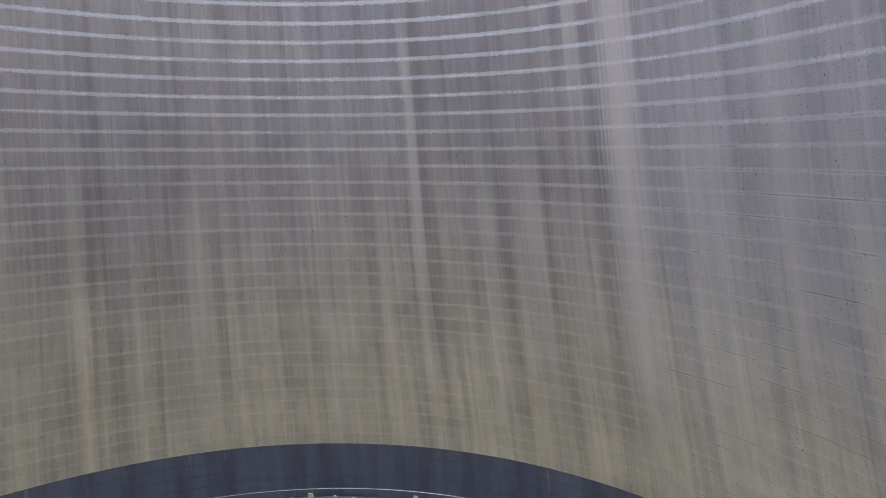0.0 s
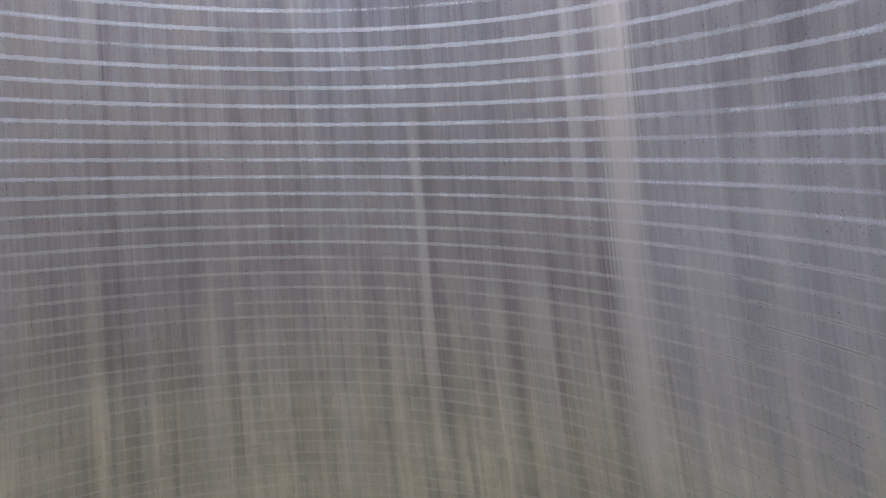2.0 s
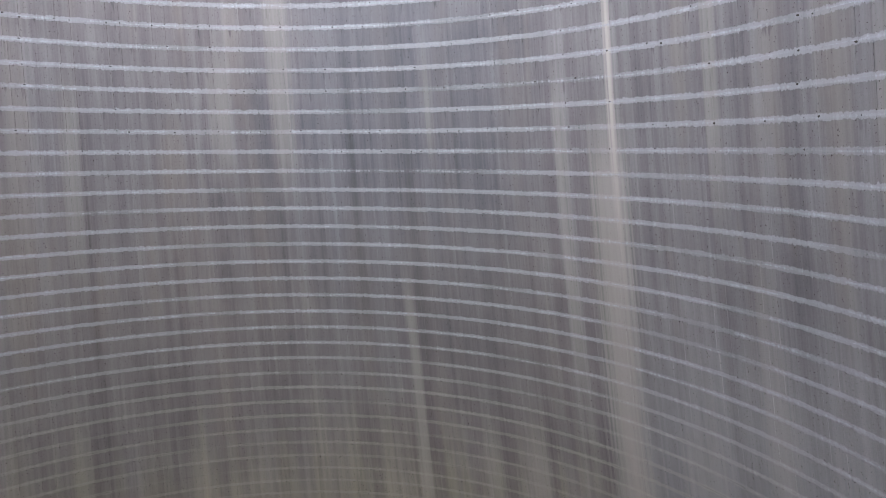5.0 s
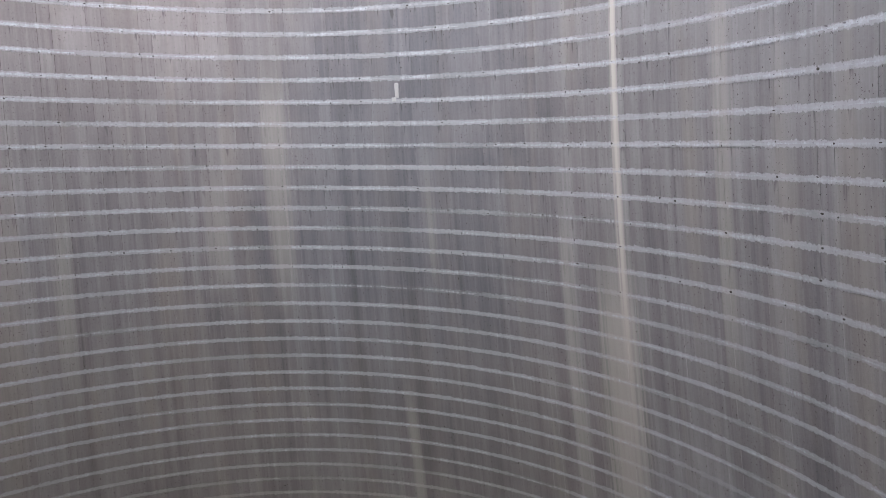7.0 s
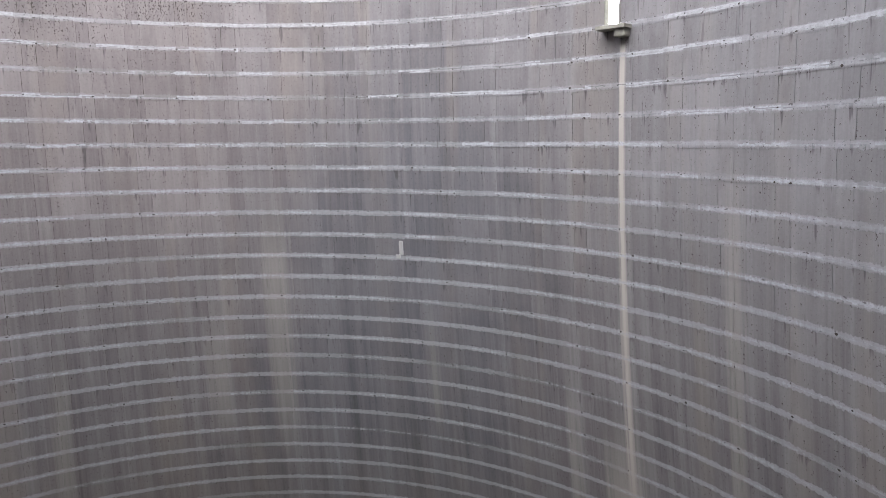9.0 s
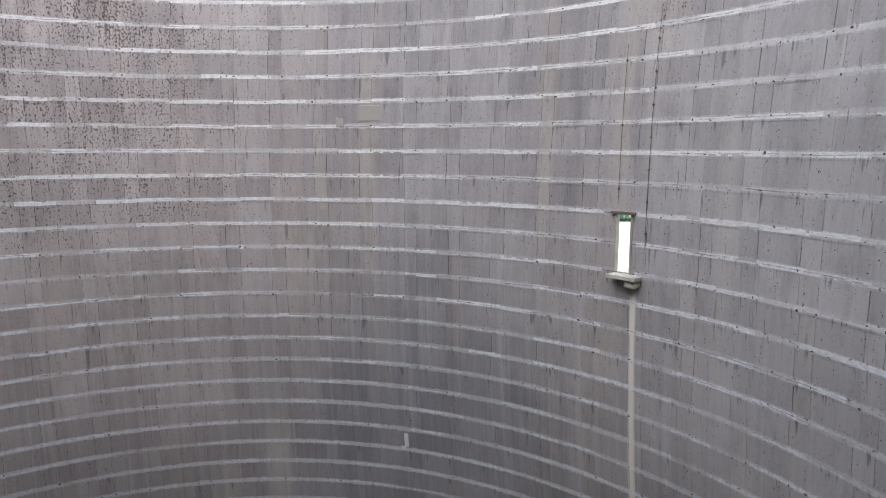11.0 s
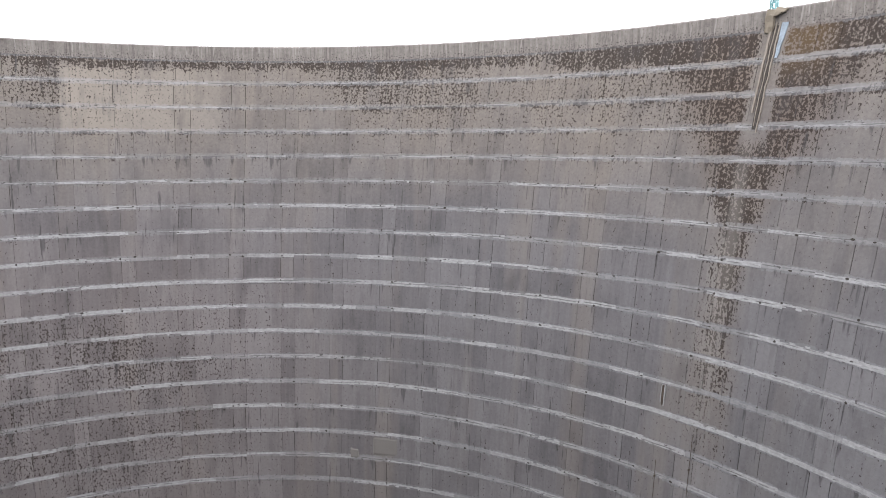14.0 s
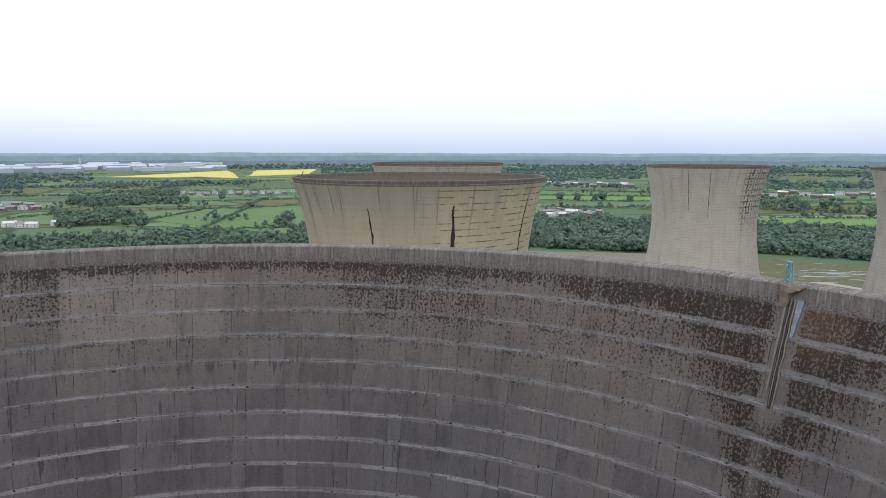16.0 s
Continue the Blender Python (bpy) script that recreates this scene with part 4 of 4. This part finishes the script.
curved_patch("mortar_patch", 8.3, 9.6, 13.95, 14.36, M_MEND, 0.03, "pale lump of mortar on a joint", 4, 0.09)


def build_scar():
    """A gash where a panel edge has come away: a dark hollow between two broken lips."""
    thing = tagged(new("wall_gash"), "dark upright gash with pale broken lips in the concrete", "crack")
    for side, mat, w in ((0, M_IRON, 0.075), (1, M_PATCH, 0.04), (-1, M_PATCH, 0.03)):
        bm = bmesh.new()
        low, high = on_shell(45.56, 18.12), on_shell(45.5, 18.9)
        f = shell_frame(45.53, 18.5)
        tilt = 4
        add_box(bm, (w, 0.05, high.z - low.z), f @ pose(side * 0.06, -0.012, 0, 0, tilt, 0), 0.01)
        for v in bm.verts:
            v.co += noise.noise_vector(v.co * 6) * 0.02
        part("hollow" if side == 0 else "lip", bm, mat, thing)


build_scar()

# ---- the lightning conductor at the rim, in a broken chase ----


def build_conductor():
    thing = tagged(new("rim_conductor"), "verdigris bracket and zinc flashing over a dark chase in the rim", "lightning conductor")
    a = 50.2
    f = shell_frame(a, LAST - 0.02)
    # the bracket on top: a tapered lattice post
    top = Matrix.Translation(Vector((f.translation.x, f.translation.y, RIM))) @ f.to_3x3().to_4x4()
    bm = bmesh.new()
    for sx in (-1, 1):
        for sy in (-1, 1):
            add_tube(bm, top @ Vector((-0.3 + sx * 0.095, 0.3 + sy * 0.08, -0.05)), top @ Vector((-0.3 + sx * 0.07, 0.3 + sy * 0.06, 0.66)), 0.028, 0.024, 6)
    for i in range(4):
        z0, z1, w0, w1 = i * 0.16, (i + 1) * 0.16, 0.095 - 0.006 * i, 0.095 - 0.006 * (i + 1)
        for sy in (-1, 1):
            s = 1 if (i + (sy > 0)) % 2 else -1
            add_tube(bm, top @ Vector((-0.3 - s * w0, 0.3 + sy * 0.08, z0)), top @ Vector((-0.3 + s * w1, 0.3 + sy * 0.07, z1)), 0.026, sides=6)
    add_box(bm, (0.17, 0.15, 0.06), top @ pose(-0.3, 0.3, 0.67), 0.01)
    part("bracket", bm, M_TEAL, thing, "green weathered copper bracket")
    # broken crown of the beam under it
    part("broken_crown", rough_block((0.44, 0.42, 0.24), top @ pose(0.06, 0.08, -0.12), 0.15, 5, 5), M_BROKEN, thing, "broken rim concrete, brown and buff")
    part("buff_lip", rough_block((0.3, 0.22, 0.75), f @ pose(-0.22, -0.02, 0.25, 0, 6, 0), 0.06, 3, 6), M_BROKEN, thing)
    # dark chase with two side ribs, and the flashing that has slid to its right
    for off, w, depth, v0, v1, mat, name in ((-0.02, 0.19, 0.03, 26.9, 30.4, M_CHASE, "chase"), (-0.17, 0.08, 0.07, 27.4, 30.35, M_RIB, "rib"), (-0.03, 0.035, 0.06, 27.0, 30.3, M_RIB, "rib"), (0.095, 0.05, 0.06, 26.8, 30.2, M_RIB, "rib"), (0.27, 0.27, 0.05, 29.05, 30.62, M_ZINC, "flashing")):
        bm = bmesh.new()
        steps = 10
        rows = []
        for i in range(steps + 1):
            v = v0 + (v1 - v0) * i / steps
            fr = shell_frame(a - 0.05 * (30 - v), min(v, LAST + 0.64))
            narrow = 0.3 + 0.7 * i / steps + 0.12 * noise.noise((i * 1.7, 4, 1)) if name == "flashing" else 0.6 + 0.4 * i / steps
            j = noise.noise((i * 0.9, off * 9, 2)) * 0.03
            shift = -0.07 * (1 - i / steps) if name == "flashing" else 0.0
            rows.append([bm.verts.new(fr @ Vector((off + shift + j + sx * w * narrow / 2, -d, 0))) for sx, d in ((-1, -0.02), (-1, depth), (1, depth), (1, -0.02))])
        for p, q in zip(rows, rows[1:]):
            for k in range(3):
                bm.faces.new((p[k], p[k + 1], q[k + 1], q[k]))
        bm.faces.new(rows[0])
        bm.faces.new(rows[-1][::-1])
        part(name, bm, mat, thing, "bluish zinc flashing" if name == "flashing" else "")


build_conductor()

# ---- rubble and silt on the walkway ----
rng = random.Random(12)
bm = bmesh.new()
for i in range(260):
    a, r = radians(rng.uniform(-60, 76)), radius(FOOT) - abs(rng.gauss(0.9, 0.9))
    r, s = max(r, radius(FOOT) - 3.2), rng.uniform(0.08, 0.4)
    add_box(bm, (s, s * rng.uniform(0.5, 1), s * rng.uniform(0.2, 0.5)), pose(r * math.sin(a), r * math.cos(a), FOOT - 0.75 + s * 0.12, rng.uniform(0, 20), rng.uniform(0, 20), rng.uniform(0, 180)))
tagged(part("rubble", bm, M_RUBBLE), "broken concrete rubble scattered along the walkway", "rubble", kind="stuff")

# ---- countryside ----


def polar(degrees, distance):
    return distance * math.sin(radians(degrees)), distance * math.cos(radians(degrees))


CLUMP = []
for seed in range(5):
    b = bmesh.new()
    bmesh.ops.create_icosphere(b, subdivisions=1, radius=1.0)
    for v in b.verts:
        v.co *= 0.85 + 0.4 * noise.noise(v.co * 1.7 + Vector((seed * 3.7, 0, 0)))
    b.verts.ensure_lookup_table()
    CLUMP.append(([tuple(v.co) for v in b.verts], [tuple(v.index for v in f.verts) for f in b.faces]))
    b.free()


def add_crown(verts, faces, x, y, size, rng, clumps=4, flat=1.0, z=0.0, sprays=9):
    """A crown of several leaf clumps of unequal size with gaps between them."""
    for i in range(clumps + 2):
        cv, cf = CLUMP[rng.randrange(5)]
        s = size * rng.uniform(0.16, 0.4)
        a, out = rng.uniform(0, math.tau), size * rng.uniform(0.05, 0.42)
        ox, oy, oz = x + out * math.cos(a), y + out * math.sin(a), z + (size * rng.uniform(0.2, 0.85)) * flat
        c, sn = math.cos(a), math.sin(a)
        o = len(verts)
        b = s * 0.82
        verts += [(ox + b * (px * c - py * sn), oy + b * (px * sn + py * c), max(0, oz + b * pz * 0.85)) for px, py, pz in cv]
        faces += [tuple(k + o for k in f) for f in cf]
        # loose sprays of leaves round the clump break its outline
        for _ in range(sprays):
            d = Vector((rng.gauss(0, 1), rng.gauss(0, 1), rng.gauss(0.35, 0.8))).normalized() * s * rng.uniform(0.8, 1.12)
            across = Vector((rng.gauss(0, 1), rng.gauss(0, 1), rng.gauss(0, 1))).normalized() * s * rng.uniform(0.18, 0.42)
            along = across.cross(d).normalized() * s * rng.uniform(0.12, 0.3)
            m, o = Vector((ox, oy, max(oz, s * 0.4))) + d, len(verts)
            verts += [tuple(m - across), tuple(m + along), tuple(m + across), tuple(m - along)]
            faces.append((o, o + 1, o + 2, o + 3))


def wood(name, a0, a1, d0, d1, count, size, material, label, clumps=4, keep=None, seed=1):
    rng = random.Random(seed)
    verts, faces = [], []
    for i in range(count):
        a, d = rng.uniform(a0, a1), rng.uniform(d0, d1)
        if keep and not keep(a, d):
            continue
        x, y = polar(a, d)
        add_crown(verts, faces, x, y, size * rng.choice((0.45, 0.7, 0.9, 1.1, 1.6)) * rng.uniform(0.8, 1.2), rng, clumps, sprays=10 if d0 < 1500 else 4, flat=1.0 if d0 < 1500 else 0.6)
    return tagged(from_lists(name, verts, faces, material), label, "trees", kind="stuff")


def patchy(scale, level, seed):
    return lambda a, d: noise.noise(Vector((*polar(a, d), seed * 31.0)) * scale) > level


def clear_of_rape(test):
    return lambda a, d: test(a, d) and not (-28.5 < a < -11 and 2150 < d < 3700) and not (a < -18.5 and d > 3150)


wood("woodland", 6.5, 19, 655, 960, 1900, 7, M_LEAF, "dense green woodland beyond the towers", 5, patchy(0.016, -0.32, 16), seed=2)
wood("woodland", 24, 36, 690, 930, 1500, 7, M_LEAF, "dark green woodland behind rough grass", 5, lambda a, d: d < 700 + 230 or a > 30, 3)
wood("woodland", -38, -11.5, 690, 830, 900, 6.5, M_LEAF, "scrubby belt of trees along the site", 4, patchy(0.012, -0.15, 4), 4)
wood("woodland", -30, -21.5, 1290, 1620, 1000, 8.5, M_LEAF, "broad dark wood among the fields", 4, patchy(0.007, -0.02, 15), seed=5)
wood("woodland", -31, -25.5, 960, 1120, 330, 7.5, M_LEAF, "copse beside white houses", 5, patchy(0.011, -0.08, 17), seed=6)
wood("woodland", 20, 36, 1200, 1400, 420, 9, M_LEAF, "tree belt behind a bright meadow", 4, patchy(0.01, -0.25, 6), 7)
wood("hedgerow_trees", -40, 38, 830, 2000, 3600, 6.5, M_LEAF, "scattered hedgerow trees in the farmland", 3, patchy(0.0075, 0.2, 9), 8)
wood("far_woods", -42, 40, 1800, 3600, 9500, 12, M_HAZE_LEAF, "distant woods and hedges tinted blue for haze", 2, clear_of_rape(patchy(0.0035, -0.13, 11)), 9)
wood("far_woods", -42, 40, 3300, 4700, 5200, 15, M_HAZE_LEAF, "farthest woods tinted blue for haze", 2, clear_of_rape(patchy(0.0022, -0.25, 13)), 10)


def hedge(points, size, seed, name="hedge"):
    """A run of bushes between places given as angle and distance."""
    rng = random.Random(seed)
    verts, faces = [], []
    for (a0, d0), (a1, d1) in zip(points, points[1:]):
        p, q = Vector(polar(a0, d0)), Vector(polar(a1, d1))
        n = max(2, int((q - p).length / (size * 0.7)))
        for i in range(n):
            w = p.lerp(q, i / n)
            if rng.random() < 0.93:
                add_crown(verts, faces, w.x + rng.uniform(-1, 1), w.y + rng.uniform(-1, 1), size * rng.uniform(0.6, 1.25) * (1.7 if rng.random() < 0.05 else 1), rng, 2, 0.7)
    return tagged(from_lists(name, verts, faces, M_LEAF), "clipped green hedge between fields", "hedge", "field hedges")


for k, line in enumerate([
    [(-24.5, 1180), (-18, 1160), (-12, 1210)], [(-24.8, 1000), (-20.5, 1150)], [(-20.5, 870), (-17.0, 1160)], [(-26, 870), (-19, 850), (-12, 860)],
    [(-21, 1350), (-11.5, 1380)], [(-17.5, 1160), (-15.5, 1400)], [(-34, 1110), (-30.5, 1190), (-27, 1210)], [(-23, 1720), (-11, 1760)],
    [(7.5, 1330), (17.5, 1345)], [(7.5, 1480), (18, 1500)], [(7.5, 1650), (18, 1640)], [(8, 1160), (18, 1200)], [(24, 1060), (37, 1190)], [(24, 1430), (37, 1450)],
    [(-36, 1700), (-30, 1640), (-24, 1800)], [(23, 1720), (36, 1750)], [(-37, 2150), (-25, 2000)], [(-14, 2250), (-30, 2300)],
]):
    hedge(line, 5.0 if k < 14 else 7.0, 100 + k)


def near_tree(a, d, height, seed):
    """A field tree: a tapered trunk that forks into limbs, with a loose crown of leaf clumps."""
    rng = random.Random(seed)
    x, y = polar(a, d)
    thing = tagged(new("tree"), "round green field tree standing beside a hedge", "tree", "field trees")
    thing.location = (x, y, 0)
    bm = bmesh.new()
    add_tube(bm, (0, 0, -0.1), (0.2, 0, height * 0.45), height * 0.035, height * 0.02, 8)
    for i in range(5):
        t = math.tau * i / 5 + rng.uniform(-0.4, 0.4)
        add_tube(bm, (0.15, 0, height * rng.uniform(0.28, 0.42)), (height * 0.3 * math.cos(t), height * 0.3 * math.sin(t), height * rng.uniform(0.55, 0.8)), height * 0.015, height * 0.006, 6)
    part("trunk", bm, M_BARK, thing)
    verts, faces = [], []
    for i in range(3):
        add_crown(verts, faces, rng.uniform(-0.1, 0.1) * height, rng.uniform(-0.1, 0.1) * height, height * 0.95, rng, 12, 0.95, height * 0.12)
    from_lists("crown", verts, faces, M_LEAF, thing)


for k, (a, d, h) in enumerate([(-13.7, 880, 17), (-14.3, 870, 12), (-25.0, 905, 17), (-26.1, 930, 12), (-16.6, 1165, 11), (9.5, 1340, 15), (11.0, 1338, 13), (12.4, 1336, 13), (13.0, 1345, 16), (15.2, 1342, 12), (28.2, 1120, 10), (32.5, 1160, 11), (-12.4, 1215, 13), (-19.0, 1390, 12), (-31.0, 1150, 13)]):
    near_tree(a, d, h, 300 + k)


def sheet(name, corners, z, material, label, category, kind="structure"):
    """A field or yard of its own colour: a thin slab on the ground with uneven sides."""
    pts = []
    for (a0, d0), (a1, d1) in zip(corners, corners[1:] + corners[:1]):
        p, q = Vector(polar(a0, d0)), Vector(polar(a1, d1))
        for i in range(8):
            w = p.lerp(q, i / 8)
            j = 0.012 * (q - p).length
            pts.append((w.x + random.uniform(-j, j), w.y + random.uniform(-j, j)))
    n = len(pts)
    verts = [(x, y, z) for x, y in pts] + [(x, y, 0.0) for x, y in pts]
    faces = [tuple(range(n))] + [(i, n + i, n + (i + 1) % n, (i + 1) % n) for i in range(n)]
    return tagged(from_lists(name, verts, faces, material), label, category, kind=kind)


sheet("rape_field", [(-27.5, 2760), (-23, 3060), (-18.6, 3480), (-18.0, 2960), (-17.8, 2480), (-21, 2680), (-23.5, 2640)], 1.2, M_RAPE, "bright yellow field of flowering rape", "field")
sheet("rape_field", [(-17.0, 2660), (-16.3, 3450), (-11.5, 3640), (-12.0, 2900)], 1.2, M_RAPE, "bright yellow field of flowering rape", "field")
sheet("meadow", [(25.0, 960), (25.0, 1060), (33.5, 1180), (38, 1180), (38, 960)], 0.25, M_MEADOW, "bright green meadow behind the woodland", "field")
sheet("meadow", [(-24.5, 1010), (-24, 1165), (-12, 1205), (-11, 870), (-19, 860)], 0.25, M_MEADOW2, "mid-green pasture parted by hedges", "field")
sheet("meadow", [(7.5, 1355), (7.5, 1470), (18.5, 1490), (18.5, 1360)], 0.25, M_MEADOW, "bright green field beyond the houses", "field")
sheet("meadow", [(7.5, 1510), (7.8, 1640), (16, 1630), (17, 1520)], 0.25, M_MEADOW2, "green field beyond a hedge", "field")
sheet("yard", [(10, 224), (10, 470), (20.5, 470), (20.5, 216)], 0.35, M_PALE_CONCRETE, "pale concrete yard beside the next tower", "yard")
sheet("meadow", [(10, 92), (9, 214), (33, 200), (33, 92)], 0.3, M_LAWN, "bright green grass beside the tower", "field")
sheet("gravel_yard", [(4, 150), (-30, 400), (-34, 690), (-10, 660), (4, 640), (19.5, 655), (21, 560), (16, 240)], 0.12, M_GRAVEL, "bare grey-brown gravel yard round the towers", "yard")
sheet("pool", [(28.3, 575), (28.0, 605), (31.5, 625), (34, 620), (34, 585)], 0.2, M_POOL, "shallow grey puddled hollow in the rough grass", "pool")
sheet("rough_grass", [(22.5, 300), (22.5, 668), (36, 660), (36, 300)], 0.1, M_ROUGH, "rough olive grass with bare streaks", "field")
sheet("track", [(25.5, 520), (26.5, 535), (30.5, 560), (33.5, 545), (33.5, 538), (30.5, 550)], 0.22, M_TRACK, "pale worn track across rough grass", "track")
sheet("road", [(7.5, 1205), (10, 1130), (13.2, 1075), (13.4, 1085), (10.2, 1142), (7.5, 1222)], 0.4, M_TRACK, "pale road between houses and fields", "road")
sheet("road", [(24.5, 1085), (29, 1130), (34, 1215), (34, 1226), (29, 1140), (24.5, 1094)], 0.4, M_TRACK, "pale lane along the meadow", "road")


def gabled(name, a, d, width, depth, eaves, turn, wall, roof, label, category, windows=True, group=""):
    """A building with walls, a pitched roof with eaves, a chimney, a door and windows."""
    thing = tagged(new(name), label, category, group)
    thing.matrix_basis = pose(*polar(a, d), 0, 0, 0, -a + turn)
    part("wall", add_box(bmesh.new(), (width, depth, eaves + 0.2), pose(0, 0, eaves / 2 - 0.1)), wall, thing)
    bm = bmesh.new()
    w, h, e = width / 2 + 0.3, depth / 2 + 0.4, min(depth * 0.32, 7.0)
    v = [bm.verts.new(q) for q in ((-w, -h, eaves), (w, -h, eaves), (w, 0, eaves + e), (-w, 0, eaves + e), (-w, h, eaves), (w, h, eaves))]
    for f in ((0, 1, 2, 3), (3, 2, 5, 4), (0, 3, 4), (1, 5, 2), (0, 4, 5, 1)):
        bm.faces.new([v[i] for i in f])
    part("roof", bm, roof, thing)
    if windows:
        part("chimney", add_box(bmesh.new(), (0.9, 0.9, 1.8), pose(width * 0.32, 0, eaves + e + 0.4)), M_BRICK, thing)
        part("door", add_box(bmesh.new(), (1.0, 0.1, 2.1), pose(0, -depth / 2 - 0.03, 1.05)), M_ROOF, thing)
        for sx in (-1, 1):
            for z in (1.5, eaves - 1.1):
                part("window", add_box(bmesh.new(), (1.3, 0.1, 1.2), pose(sx * width * 0.3, -depth / 2 - 0.03, z)), M_GLASS, thing)
    return thing


rng = random.Random(77)
for k, (a, d, w) in enumerate([(-33.9, 1000, 16), (-33.2, 985, 12), (-32.5, 975, 14), (-30.9, 985, 12), (-26.3, 1110, 13), (-25.8, 1125, 10)]):
    gabled("house", a, d, w, 8, 5.2, rng.uniform(-30, 30), M_WHITE, M_WHITE if k in (0, 2, 3) else M_ROOF, "white rendered house with pale roof among trees", "house", group="white houses")
for k in range(9):
    gabled("house", -35.2 + k * 0.37, 1260 + 170 * rng.random(), rng.uniform(10, 20), 9, 5.0, rng.uniform(-40, 40), M_BRICK if k % 3 else M_WHITE, M_ROOF, "brick house of a village with grey roof", "house", group="village houses")
for k in range(11):
    gabled("house", 8.3 + k * 0.45, 985 + 70 * rng.random(), rng.uniform(9, 20), 8, 4.6, rng.uniform(-35, 35), M_WHITE if k % 2 else M_BRICK, M_WHITE if k in (1, 4, 5) else M_ROOF, "house or shed in the hamlet below the fields", "house", group="hamlet houses")
for k in range(14):
    gabled("house", 8.6 + k * 0.5, 1860 + 160 * rng.random(), rng.uniform(12, 26), 10, 5.5, rng.uniform(-30, 30), M_WHITE if k % 3 == 0 else M_BRICK, M_ROOF if k % 4 else M_WHITE, "far village house between trees", "house", group="far village houses")
for k in range(14):
    gabled("house", 23.5 + k * 0.75, 1560 + 190 * rng.random(), rng.uniform(12, 24), 10, 5.5, rng.uniform(-30, 30), M_WHITE if k % 3 == 0 else M_BRICK, M_ROOF if k % 4 else M_WHITE, "house of a far village in trees", "house", group="far village houses")
for k in range(16):
    gabled("house", -22 + k * 0.62, 1520 + 110 * rng.random(), rng.uniform(7, 11), 9, 5.0, rng.uniform(-20, 20), M_BRICK if k % 2 else M_WHITE, M_ROOF, "house along a lane between hedges", "house", group="lane houses")
for k in range(34):
    a = -35.0 + 15.6 * (k + rng.uniform(-0.5, 0.5)) / 33
    w, h, dull = rng.uniform(45, 190), rng.uniform(12, 26), rng.random() < 0.4
    gabled("factory", a, rng.uniform(3450, 4550), w, rng.uniform(50, 110), h, rng.uniform(-25, 25), M_HALL_DULL if dull else M_HALL, M_HALL if dull or rng.random() < 0.5 else M_HALL_DULL,
           "dull grey factory hall with pale roof" if dull else "long pale factory hall on the plain", "factory", False, "factory halls")
chimney = tagged(new("chimney"), "slim white factory chimney", "chimney")
chimney.location = (*polar(-29.2, 3900), 0)
part("stack", add_tube(bmesh.new(), (0, 0, -0.5), (0, 0, 66), 6, 4.5, 16), M_HALL, chimney)
part("cap", add_tube(bmesh.new(), (0, 0, 64), (0, 0, 68), 6, 6, 16), M_ROOF, chimney)

# the plain's edge: low glowing hills far behind everything, haze in their colour
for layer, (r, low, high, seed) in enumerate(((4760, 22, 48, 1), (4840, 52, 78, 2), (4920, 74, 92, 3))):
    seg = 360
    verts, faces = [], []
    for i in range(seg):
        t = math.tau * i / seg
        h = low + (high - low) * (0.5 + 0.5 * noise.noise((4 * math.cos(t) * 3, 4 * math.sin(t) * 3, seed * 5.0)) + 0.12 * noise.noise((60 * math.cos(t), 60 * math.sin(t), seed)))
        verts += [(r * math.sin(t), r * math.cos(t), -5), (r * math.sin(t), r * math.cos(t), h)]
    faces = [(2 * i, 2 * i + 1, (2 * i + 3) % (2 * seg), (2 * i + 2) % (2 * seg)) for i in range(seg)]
    tagged(from_lists("backdrop", verts, faces, M_HAZE_HILLS[layer]), "distant wooded hills, blue haze painted into their colour", "hills", kind="structure")
